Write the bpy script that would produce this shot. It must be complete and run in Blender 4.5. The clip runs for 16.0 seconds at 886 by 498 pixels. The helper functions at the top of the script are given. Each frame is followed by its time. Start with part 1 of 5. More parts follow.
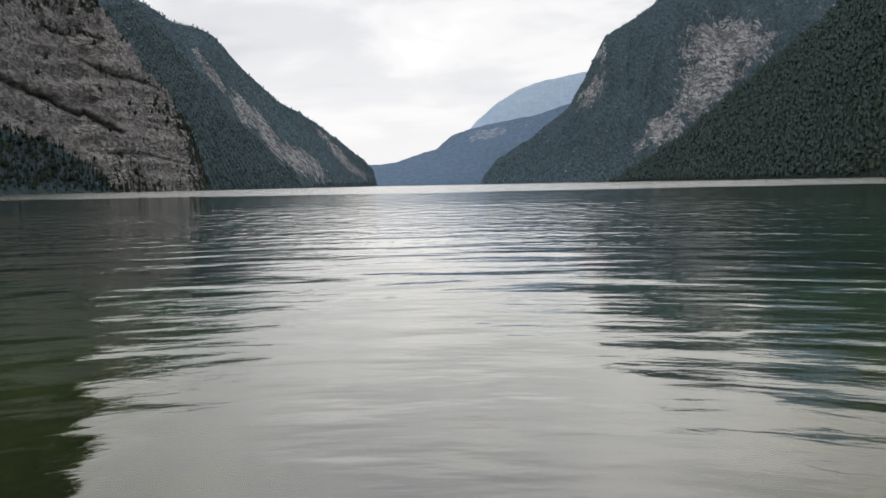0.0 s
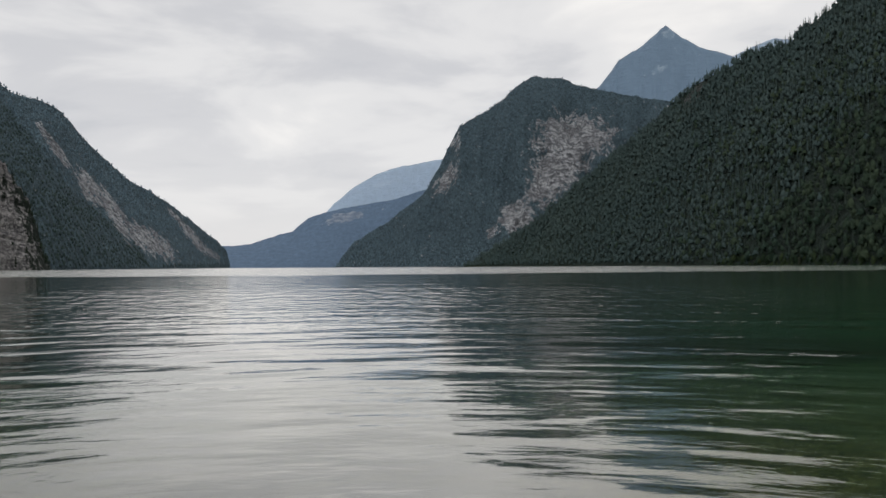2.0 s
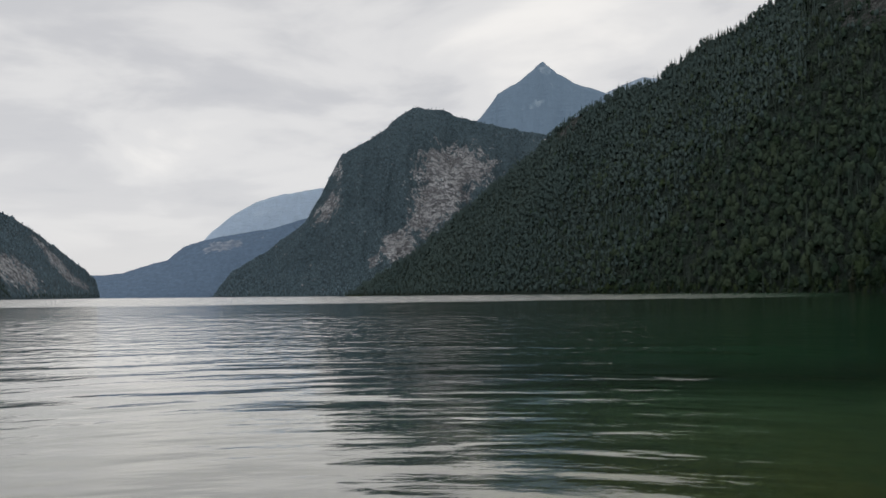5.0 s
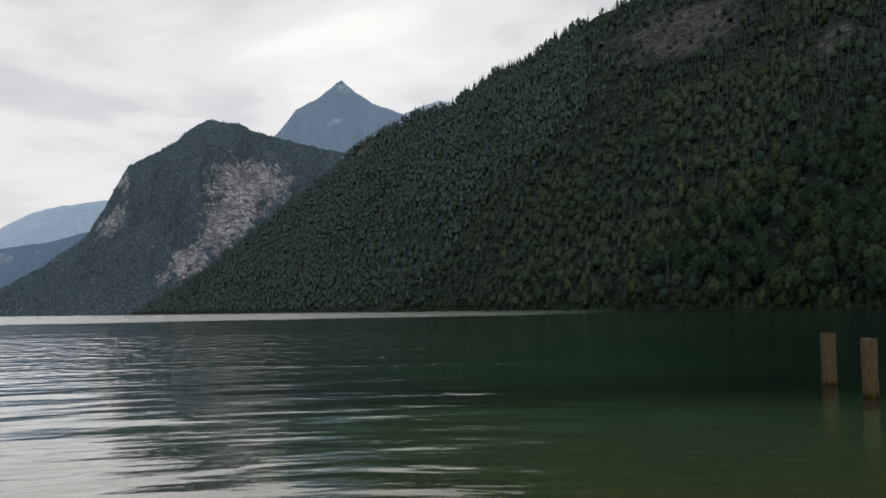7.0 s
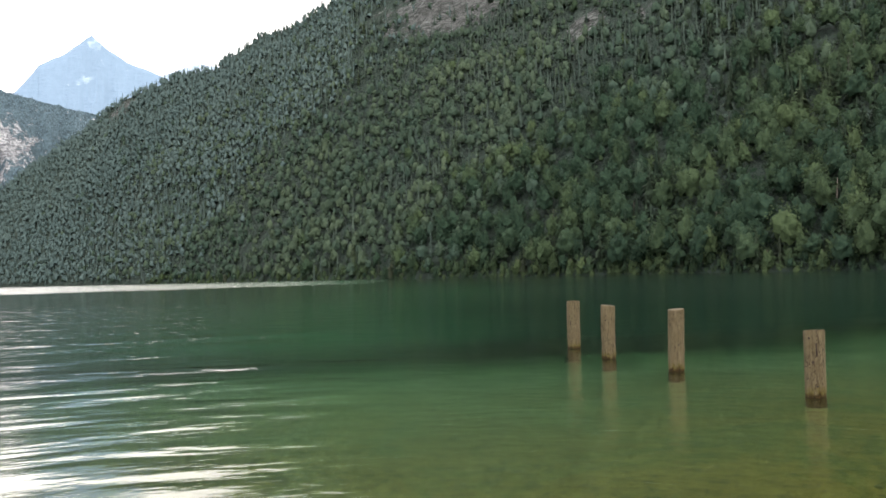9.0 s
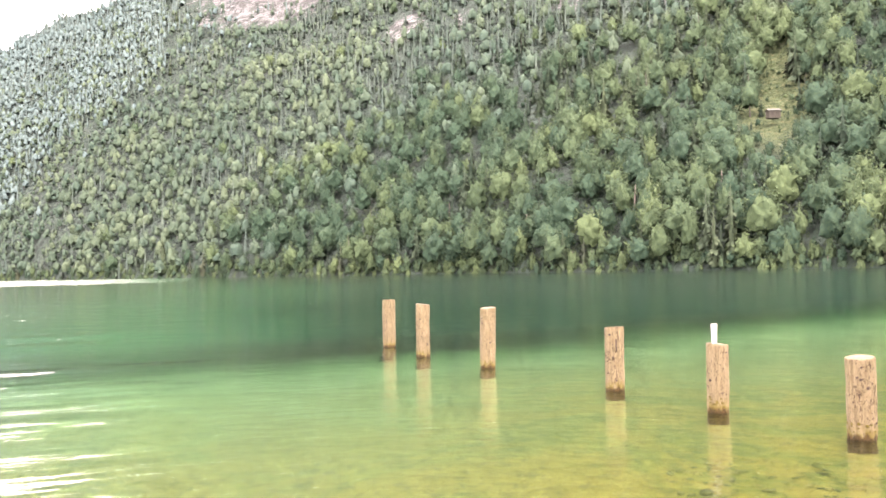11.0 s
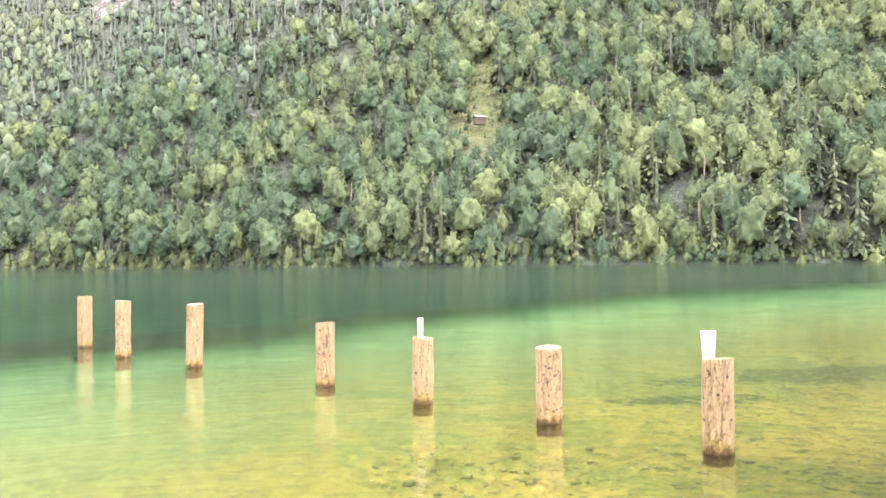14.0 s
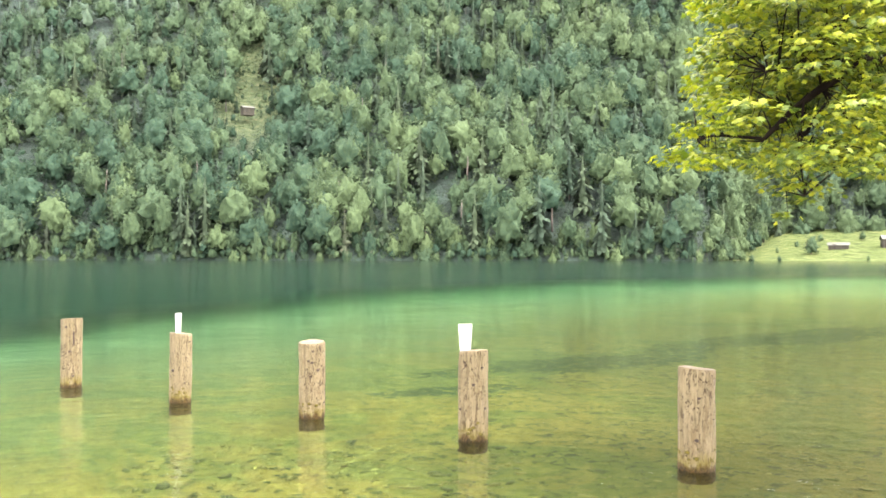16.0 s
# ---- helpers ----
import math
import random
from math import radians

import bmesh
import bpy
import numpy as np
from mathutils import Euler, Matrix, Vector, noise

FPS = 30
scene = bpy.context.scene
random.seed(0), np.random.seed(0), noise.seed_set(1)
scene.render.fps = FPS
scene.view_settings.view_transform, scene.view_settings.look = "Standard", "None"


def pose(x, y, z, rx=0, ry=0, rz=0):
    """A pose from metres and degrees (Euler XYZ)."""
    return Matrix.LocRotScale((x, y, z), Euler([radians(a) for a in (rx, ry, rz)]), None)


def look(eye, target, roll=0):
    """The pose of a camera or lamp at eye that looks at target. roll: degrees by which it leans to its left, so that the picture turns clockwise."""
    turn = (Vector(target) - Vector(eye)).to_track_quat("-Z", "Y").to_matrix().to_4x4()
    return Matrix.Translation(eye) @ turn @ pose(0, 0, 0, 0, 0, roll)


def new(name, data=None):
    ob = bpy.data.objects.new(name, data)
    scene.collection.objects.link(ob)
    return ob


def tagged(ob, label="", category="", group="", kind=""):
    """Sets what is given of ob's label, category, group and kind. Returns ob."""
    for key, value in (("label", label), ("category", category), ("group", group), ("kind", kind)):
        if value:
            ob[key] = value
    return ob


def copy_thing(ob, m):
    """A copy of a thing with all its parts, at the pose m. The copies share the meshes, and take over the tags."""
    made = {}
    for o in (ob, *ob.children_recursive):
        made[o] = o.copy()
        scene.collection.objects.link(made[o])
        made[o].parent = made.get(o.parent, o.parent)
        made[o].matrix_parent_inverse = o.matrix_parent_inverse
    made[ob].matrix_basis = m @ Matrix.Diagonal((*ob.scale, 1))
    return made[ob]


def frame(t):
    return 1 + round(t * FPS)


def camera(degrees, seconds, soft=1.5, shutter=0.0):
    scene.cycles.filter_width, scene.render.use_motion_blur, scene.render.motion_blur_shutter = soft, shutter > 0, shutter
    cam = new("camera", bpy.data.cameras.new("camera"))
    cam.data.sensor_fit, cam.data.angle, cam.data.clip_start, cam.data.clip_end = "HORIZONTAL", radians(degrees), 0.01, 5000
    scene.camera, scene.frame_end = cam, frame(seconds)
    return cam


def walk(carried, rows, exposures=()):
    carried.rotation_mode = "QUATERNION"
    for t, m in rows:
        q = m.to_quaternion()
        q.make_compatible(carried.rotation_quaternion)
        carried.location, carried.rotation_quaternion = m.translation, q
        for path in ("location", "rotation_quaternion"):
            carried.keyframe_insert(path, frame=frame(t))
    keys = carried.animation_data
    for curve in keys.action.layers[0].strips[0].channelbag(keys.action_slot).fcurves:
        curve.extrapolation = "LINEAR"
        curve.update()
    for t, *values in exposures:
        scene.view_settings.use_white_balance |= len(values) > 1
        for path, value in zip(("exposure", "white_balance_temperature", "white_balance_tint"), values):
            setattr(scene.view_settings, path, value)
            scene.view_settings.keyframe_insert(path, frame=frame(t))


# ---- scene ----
cam = camera(53.70, 16.0, soft=1.55)
# seconds, eye x y z, yaw, pitch, roll
ROWS = [
    (0.0, 0.062, -0.004, 1.430, 0.00, -4.20, 1.12),
    (0.5, 0.066, -0.009, 1.452, -2.57, -2.62, 0.64),
    (1.0, 0.074, -0.015, 1.469, -5.75, -0.60, 0.50),
    (1.5, 0.083, -0.040, 1.480, -8.28, 0.50, 0.40),
    (2.0, 0.092, -0.064, 1.488, -9.37, 1.13, 0.39),
    (2.5, 0.103, -0.082, 1.490, -10.31, 2.01, 0.34),
    (3.0, 0.113, -0.097, 1.490, -10.88, 3.16, 0.43),
    (5.5, 0.170, -0.202, 1.482, -19.29, 3.07, 0.61),
    (6.0, 0.186, -0.218, 1.480, -22.03, 3.39, 0.63),
    (6.5, 0.205, -0.239, 1.487, -26.44, 3.69, 0.61),
    (7.0, 0.224, -0.268, 1.492, -30.35, 3.99, 0.78),
    (7.5, 0.233, -0.259, 1.524, -34.43, 4.02, 1.13),
    (8.0, 0.240, -0.247, 1.525, -37.61, 3.60, 1.16),
    (8.5, 0.258, -0.251, 1.528, -41.74, 2.56, 1.31),
    (11.0, 0.366, -0.197, 1.518, -57.46, 1.47, 1.04),
    (11.5, 0.390, -0.196, 1.527, -61.04, 1.55, 1.04),
    (12.0, 0.399, -0.201, 1.524, -64.66, 1.80, 0.94),
    (12.5, 0.438, -0.210, 1.524, -67.28, 1.82, 0.91),
    (13.0, 0.433, -0.203, 1.522, -69.98, 2.06, 0.79),
    (13.5, 0.451, -0.198, 1.517, -72.76, 1.74, 0.71),
    (14.0, 0.515, -0.198, 1.512, -75.86, 0.90, 0.66),
    (14.5, 0.557, -0.197, 1.511, -79.92, 0.21, 0.42),
    (15.0, 0.539, -0.218, 1.511, -84.01, -0.13, 0.33),
    (15.5, 0.533, -0.234, 1.513, -88.22, 0.11, 0.08),
    (16.0, 0.518, -0.224, 1.504, -90.98, 0.51, -0.04),
]
EXPOSURES = [(0.0, -0.15, 6500, 10), (0.5, -0.32, 6500, 10), (1.0, -0.23, 6500, 10), (1.6, -0.36, 6500, 10), (3.0, -0.49, 6500, 10), (5.5, -0.51, 6500, 10), (7.0, -0.35, 6500, 10), (7.5, -0.22, 6500, 10), (8.0, 0.4, 6580, 10), (8.5, 1.15, 6700, 11), (8.9, 1.52, 6800, 12), (10.5, 3.55, 7300, 20), (11.0, 3.87, 7500, 32), (12.0, 4.0, 7550, 31), (13.0, 4.38, 7520, 32), (14.0, 4.22, 7430, 31), (14.5, 4.3, 7300, 28), (15.2, 4.15, 7150, 19), (16.0, 3.87, 7000, 15)]
walk(cam, [(t, pose(x, y, z, 90 + pitch, roll, yaw)) for t, x, y, z, yaw, pitch, roll in ROWS], EXPOSURES)

# ---- world, sun ----
SUN_EL, SUN_AZ = 66.0, 200.0      # degrees; azimuth clockwise from +y


def lk(tree, a, b):
    tree.links.new(a, b)


def nd(tree, kind, **inputs):
    """A node with its inputs set by name (spaces as underscores) or by number (i0, i1 ...)."""
    n = tree.nodes.new(kind)
    for key, value in inputs.items():
        slot = n.inputs[int(key[1:])] if key[0] == "i" and key[1:].isdigit() else n.inputs[key.replace("_", " ")]
        if isinstance(value, bpy.types.NodeSocket):
            tree.links.new(value, slot)
        else:
            slot.default_value = value
    return n


def math_(tree, op, a, b=0.0, clamp=False):
    n = nd(tree, "ShaderNodeMath", i0=a, i1=b)
    n.operation, n.use_clamp = op, clamp
    return n.outputs[0]


def ramp(tree, fac, stops, ease="LINEAR"):
    n = nd(tree, "ShaderNodeValToRGB", Fac=fac)
    n.color_ramp.interpolation = ease
    while len(n.color_ramp.elements) < len(stops):
        n.color_ramp.elements.new(0.5)
    for e, (at, c) in zip(n.color_ramp.elements, stops):
        e.position, e.color = at, (*c, 1) if len(c) == 3 else c
    return n.outputs["Color"]


def grey(v):
    return (v, v, v)


def mixc(tree, fac, a, b, blend="MIX"):
    n = tree.nodes.new("ShaderNodeMix")
    n.data_type, n.blend_type = "RGBA", blend
    for slot, value in ((n.inputs["Factor"], fac), (n.inputs[6], a), (n.inputs[7], b)):
        if isinstance(value, bpy.types.NodeSocket):
            tree.links.new(value, slot)
        elif isinstance(value, tuple):
            slot.default_value = (*value, 1)
        else:
            slot.default_value = value
    return n.outputs[2]


def fbm(tree, vector, scale, detail=4.0, rough=0.55, distort=0.0):
    return nd(tree, "ShaderNodeTexNoise", Vector=vector, Scale=scale, Detail=detail, Roughness=rough, Distortion=distort).outputs[0]


world = bpy.data.worlds.new("overcast_sky")
scene.world = world
world.use_nodes = True
wt = world.node_tree
wt.nodes.clear()
sky = wt.nodes.new("ShaderNodeTexSky")
sky.sky_type, sky.sun_disc = "NISHITA", False
sky.sun_elevation, sky.sun_rotation = radians(SUN_EL), radians(SUN_AZ)
way = wt.nodes.new("ShaderNodeTexCoord").outputs["Generated"]
sep = nd(wt, "ShaderNodeSeparateXYZ", Vector=way)
# cloud deck seen in perspective: direction divided by its rise
rise = math_(wt, "ADD", math_(wt, "MAXIMUM", sep.outputs[2], 0.0), 0.16)
deck = nd(wt, "ShaderNodeCombineXYZ", X=math_(wt, "DIVIDE", sep.outputs[0], rise), Y=math_(wt, "DIVIDE", sep.outputs[1], rise), Z=0.37).outputs[0]
puffs = fbm(wt, deck, 1.55, 6.0, 0.52, 0.35)
banks = fbm(wt, deck, 0.55, 3.0, 0.5, 0.2)
cover = math_(wt, "ADD", math_(wt, "MULTIPLY", puffs, 0.6), math_(wt, "MULTIPLY", banks, 0.4))
cloud = ramp(wt, cover, [(0.34, (0.60, 0.615, 0.655)), (0.45, (0.76, 0.76, 0.78)), (0.55, (0.95, 0.94, 0.935)), (0.66, (1.16, 1.13, 1.09))], "EASE")
# thin, paler veil low over the valley
low = ramp(wt, sep.outputs[2], [(0.0, grey(1.0)), (0.25, grey(0.0))], "EASE")
cloud = mixc(wt, math_(wt, "MULTIPLY", low, 0.75), cloud, (0.95, 0.935, 0.935))
thin = nd(wt, "ShaderNodeVectorMath", i0=sky.outputs[0], i1=(0.1, 0.1, 0.1))
thin.operation = "MULTIPLY"
dome = mixc(wt, 0.08, cloud, thin.outputs[0])
dome = mixc(wt, 1.0, dome, ramp(wt, sep.outputs[2], [(0.0, grey(1.20)), (0.30, grey(1.17)), (0.55, grey(0.95))], "EASE"), "MULTIPLY")
back = nd(wt, "ShaderNodeBackground", Color=dome, Strength=1.0)
lk(wt, back.outputs[0], nd(wt, "ShaderNodeOutputWorld").inputs[0])

sun = new("sun", bpy.data.lights.new("sun", "SUN"))
sun.data.energy, sun.data.angle, sun.data.color = 1.0, radians(22), (1.0, 0.95, 0.88)
toward = Vector((math.sin(radians(SUN_AZ)) * math.cos(radians(SUN_EL)), math.cos(radians(SUN_AZ)) * math.cos(radians(SUN_EL)), math.sin(radians(SUN_EL))))
sun.matrix_world = look(toward * 60, (0, 0, 0))


# ---- noise and mesh helpers ----
def hash2(ix, iy, seed):
    h = (ix.astype(np.int64) * 374761393 + iy.astype(np.int64) * 668265263 + seed * 1442695041) & 0xFFFFFFFF
    h = ((h ^ (h >> 13)) * 1274126177) & 0xFFFFFFFF
    return ((h ^ (h >> 16)) & 0xFFFF) / 65535.0


def vnoise(x, y, seed=0):
    x, y = np.asarray(x, float), np.asarray(y, float)
    ix, iy = np.floor(x), np.floor(y)
    fx, fy = x - ix, y - iy
    fx, fy = fx * fx * (3 - 2 * fx), fy * fy * (3 - 2 * fy)
    a, b = hash2(ix, iy, seed), hash2(ix + 1, iy, seed)
    c, d = hash2(ix, iy + 1, seed), hash2(ix + 1, iy + 1, seed)
    return (a + (b - a) * fx) * (1 - fy) + (c + (d - c) * fx) * fy


def fnoise(x, y, octaves=4, seed=0, gain=0.5):
    total, amp, norm = 0.0, 1.0, 0.0
    for k in range(octaves):
        total = total + amp * (vnoise(np.asarray(x) * 2 ** k, np.asarray(y) * 2 ** k, seed + k) - 0.5)
        norm += amp
        amp *= gain
    return total / norm * 2


def smooth(a, b, x):
    t = np.clip((np.asarray(x, float) - a) / (b - a), 0, 1)
    return t * t * (3 - 2 * t)


def raw_mesh(name, verts, faces, material, attrs=(), soft=True):
    """verts (n, 3); faces (m, 3) or (m, 4); attrs: (name, values at the points)."""
    me = bpy.data.meshes.new(name)
    verts, faces = np.asarray(verts, np.float32), np.asarray(faces, np.int32)
    m, k = faces.shape
    me.vertices.add(len(verts))
    me.vertices.foreach_set("co", verts.ravel())
    me.loops.add(m * k)
    me.loops.foreach_set("vertex_index", faces.ravel())
    me.polygons.add(m)
    me.polygons.foreach_set("loop_start", np.arange(0, m * k, k, dtype=np.int32))
    me.polygons.foreach_set("use_smooth", np.full(m, soft, dtype=bool))
    for key, values in attrs:
        values = np.asarray(values, np.float32)
        if values.ndim == 1:
            me.attributes.new(key, "FLOAT", "POINT").data.foreach_set("value", values)
        else:
            me.attributes.new(key, "FLOAT_VECTOR", "POINT").data.foreach_set("vector", values.ravel())
    me.update(calc_edges=True)
    me.materials.append(material)
    return me


def grid_faces(n, m, flip=False):
    """Quads of an n x m grid of points."""
    i = np.arange(n - 1)[:, None] * m + np.arange(m - 1)[None, :]
    q = np.stack([i, i + m, i + m + 1, i + 1], -1).reshape(-1, 4)
    return q[:, ::-1] if flip else q


def part(name, bm, material, parent=None, label="", soft=False):
    me = bpy.data.meshes.new(name)
    bm.normal_update()
    bm.to_mesh(me)
    bm.free()
    me.materials.append(material)
    if soft:
        me.polygons.foreach_set("use_smooth", np.ones(len(me.polygons), dtype=bool))
    ob = new(name, me)
    ob.parent = parent
    return tagged(ob, label)


def polar(az, r):
    a = np.radians(az)
    return np.sin(a) * r, np.cos(a) * r


# ---- materials ----
def material(name):
    m = bpy.data.materials.new(name)
    m.use_nodes = True
    t = m.node_tree
    t.nodes.clear()
    return m, t


def finish(t, surface):
    lk(t, surface, nd(t, "ShaderNodeOutputMaterial").inputs[0])


def attr(t, name, out="Fac"):
    n = t.nodes.new("ShaderNodeAttribute")
    n.attribute_name = name
    return n.outputs[out]


def place(t):
    return t.nodes.new("ShaderNodeNewGeometry").outputs["Position"]


def scaled(t, v, scale):
    n = nd(t, "ShaderNodeVectorMath", i0=v, i1=scale)
    n.operation = "MULTIPLY"
    return n.outputs[0]


def bump(t, height, distance, strength=1.0):
    return nd(t, "ShaderNodeBump", Height=height, Distance=distance, Strength=strength).outputs[0]


def mountain_material(name, rock_a, rock_b, wood, grain, harsh=1.0):
    """Limestone with ledges and streaks where the attribute 'rock' is high, dark forest floor elsewhere; for far
    mountains both colours hold blue haze.
    """
    m, t = material(name)
    p = place(t)
    big = fbm(t, p, 0.012 * grain, 5, 0.6)
    ledge = fbm(t, scaled(t, p, (0.045 * grain, 0.045 * grain, 0.20 * grain)), 1.0, 8, 0.70, 0.3)
    streak = fbm(t, scaled(t, p, (0.075 * grain, 0.075 * grain, 0.022 * grain)), 1.0, 7, 0.66, 0.4)
    seam = math_(t, "ABSOLUTE", math_(t, "SUBTRACT", fbm(t, scaled(t, p, (0.012 * grain, 0.012 * grain, 0.03 * grain)), 1.0, 5, 0.6, 1.0), 0.5))
    tone = math_(t, "ADD", math_(t, "MULTIPLY", ledge, 0.55), math_(t, "MULTIPLY", streak, 0.45))
    # fractured blocks, each with its own tone, and dark joints between them
    shaken = nd(t, "ShaderNodeVectorMath", i0=scaled(t, p, (0.085 * grain, 0.085 * grain, 0.14 * grain)), i1=scaled(t, nd(t, "ShaderNodeTexNoise", Vector=p, Scale=0.06 * grain, Detail=4.0).outputs[1], (1.6, 1.6, 1.6))).outputs[0]
    block = nd(t, "ShaderNodeTexVoronoi", Vector=shaken, Scale=1.0)
    facet = nd(t, "ShaderNodeSeparateColor", Color=block.outputs["Color"]).outputs[0]
    joint = nd(t, "ShaderNodeTexVoronoi", Vector=shaken, Scale=1.0)
    joint.feature = "DISTANCE_TO_EDGE"
    tone = math_(t, "ADD", tone, math_(t, "MULTIPLY", math_(t, "SUBTRACT", facet, 0.5), 0.20 * harsh))
    rock = ramp(t, tone, [(0.36, tuple(c * (1 - 0.58 * harsh) for c in rock_b)), (0.46, rock_b), (0.55, rock_a), (0.68, tuple(min(c * (1 + 0.25 * harsh), 1) for c in rock_a))])
    rock = mixc(t, ramp(t, big, [(0.42, grey(0)), (0.62, grey(0.55))]), rock, tuple(c * f for c, f in zip(rock_b, (1.0, 0.97, 0.94))))
    rock = mixc(t, ramp(t, joint.outputs["Distance"], [(0.01, grey(0.55 * harsh)), (0.07, grey(0))]), rock, tuple(c * 0.25 for c in rock_b))
    rock = mixc(t, ramp(t, seam, [(0.004, grey(0.5 * harsh)), (0.012, grey(0))]), rock, tuple(c * 0.22 for c in rock_b))
    floor = ramp(t, fbm(t, p, 0.09 * grain, 5, 0.65), [(0.35, tuple(c * (1 - 0.5 * harsh) for c in wood)), (0.6, wood), (0.75, tuple(c * (1 + 0.5 * harsh) for c in wood))])
    # woods hold on along ledges and gullies, so the bare rock breaks up into upright streaks
    ragged = math_(t, "ADD", math_(t, "MULTIPLY", fbm(t, p, 0.028 * grain, 7, 0.70), 0.60), math_(t, "MULTIPLY", fbm(t, scaled(t, p, (0.055 * grain, 0.055 * grain, 0.016 * grain)), 1.0, 6, 0.66, 0.5), 0.45))
    edge = math_(t, "ADD", attr(t, "rock"), math_(t, "MULTIPLY", math_(t, "SUBTRACT", ragged, 0.53), 3.4))
    col = mixc(t, ramp(t, edge, [(0.46, grey(0)), (0.54, grey(0.45 + 0.55 * harsh))]), floor, rock)
    sward = ramp(t, fbm(t, p, 0.3, 4, 0.7), [(0.38, (0.034, 0.054, 0.026)), (0.52, (0.060, 0.084, 0.038)), (0.66, (0.092, 0.104, 0.054))])
    col = mixc(t, attr(t, "grass"), col, sward)
    b = nd(t, "ShaderNodeBsdfPrincipled", Base_Color=col, Roughness=0.92, Normal=bump(t, math_(t, "ADD", ledge, streak), 16.0 / grain, 0.25 + 0.75 * harsh))
    b.inputs["Specular IOR Level"].default_value = 0.15
    finish(t, b.outputs[0])
    return m


def foliage_material(name, dark, light, per_object=False, glow=0.38, fine=0.6, rounded=0.62, vary=1.35):
    """Leaves: tone varies from tree to tree and over the crown; 'outward' gives the swell of the leaf masses."""
    m, t = material(name)
    tone = t.nodes.new("ShaderNodeObjectInfo").outputs["Random"] if per_object else attr(t, "tone")
    patch = fbm(t, place(t), fine, 4, 0.70)
    f = math_(t, "ADD", math_(t, "MULTIPLY", tone, 0.85), math_(t, "MULTIPLY", math_(t, "SUBTRACT", patch, 0.5), vary))
    f = math_(t, "ADD", f, 0.07)
    mid = tuple((a + b) / 2 * 0.92 for a, b in zip(dark, light))
    col = ramp(t, f, [(0.05, dark), (0.5, mid), (0.95, light)])
    b = nd(t, "ShaderNodeBsdfPrincipled", Base_Color=col, Roughness=0.7)
    b.inputs["Specular IOR Level"].default_value = 0.04
    tr = nd(t, "ShaderNodeBsdfTranslucent", Color=mixc(t, 0.5, col, light))
    if rounded:
        turn = nd(t, "ShaderNodeVectorTransform", Vector=attr(t, "outward", "Vector"))
        turn.vector_type, turn.convert_from, turn.convert_to = "NORMAL", "OBJECT", "WORLD"
        both = nd(t, "ShaderNodeVectorMath", i0=scaled(t, turn.outputs[0], (rounded,) * 3), i1=scaled(t, t.nodes.new("ShaderNodeNewGeometry").outputs["Normal"], (1.0 - rounded,) * 3))
        unit = nd(t, "ShaderNodeVectorMath", i0=both.outputs[0])
        unit.operation = "NORMALIZE"
        lk(t, unit.outputs[0], b.inputs["Normal"]), lk(t, unit.outputs[0], tr.inputs["Normal"])
    mx = nd(t, "ShaderNodeMixShader", Fac=glow)
    lk(t, b.outputs[0], mx.inputs[1]), lk(t, tr.outputs[0], mx.inputs[2])
    finish(t, mx.outputs[0])
    return m


def plain(name, a, b, scale, rough=0.8, relief=0.0, stretchz=1.0, metal=0.0, spec=0.3):
    """Two-tone grained surface."""
    m, t = material(name)
    p = scaled(t, t.nodes.new("ShaderNodeTexCoord").outputs["Object"], (1, 1, stretchz))
    n1, n2 = fbm(t, p, scale, 6, 0.65), fbm(t, p, scale * 0.13, 3, 0.5)
    tone = math_(t, "ADD", math_(t, "MULTIPLY", n1, 0.65), math_(t, "MULTIPLY", n2, 0.35))
    col = ramp(t, tone, [(0.36, a), (0.62, b)])
    s = nd(t, "ShaderNodeBsdfPrincipled", Base_Color=col, Roughness=rough, Metallic=metal)
    s.inputs["Specular IOR Level"].default_value = spec
    if relief:
        lk(t, bump(t, n1, relief), s.inputs["Normal"])
    finish(t, s.outputs[0])
    return m


M_CLIFF = mountain_material("limestone_cliff", (0.46, 0.445, 0.435), (0.215, 0.212, 0.22), (0.030, 0.042, 0.034), 2.0)
# rock and wood floor lightened and blued: haze held in the base colour
M_MOUNT = mountain_material("hazed_limestone_and_wood", (0.54, 0.56, 0.59), (0.23, 0.245, 0.27), (0.098, 0.150, 0.180), 0.8)
M_SLOPE = mountain_material("wooded_slope", (0.145, 0.156, 0.155), (0.066, 0.073, 0.072), (0.040, 0.063, 0.052), 1.6)
# blue distance haze put into rock and floor colours, with contrast lowered
M_HILL = mountain_material("hazed_wooded_hill", (0.46, 0.50, 0.56), (0.20, 0.25, 0.33), (0.140, 0.210, 0.310), 0.5, 0.35)
M_FAR = mountain_material("hazed_peak", (0.46, 0.55, 0.65), (0.25, 0.35, 0.46), (0.19, 0.275, 0.375), 0.35, 0.12)
M_PALE_HAZE = mountain_material("hazed_far_mountain", (0.50, 0.62, 0.76), (0.44, 0.56, 0.71), (0.42, 0.54, 0.69), 0.3, 0.15)

M_BROAD = foliage_material("broadleaf_foliage", (0.018, 0.038, 0.026), (0.060, 0.088, 0.041), glow=0.10, fine=0.9)
# mid-distance broadleaf: a little haze put into the green
M_MIDWOOD = foliage_material("thin_haze_wood_foliage", (0.038, 0.066, 0.052), (0.076, 0.106, 0.064), glow=0.2, fine=0.5)
M_CONIF = foliage_material("conifer_foliage", (0.024, 0.041, 0.030), (0.052, 0.072, 0.041), glow=0.08)
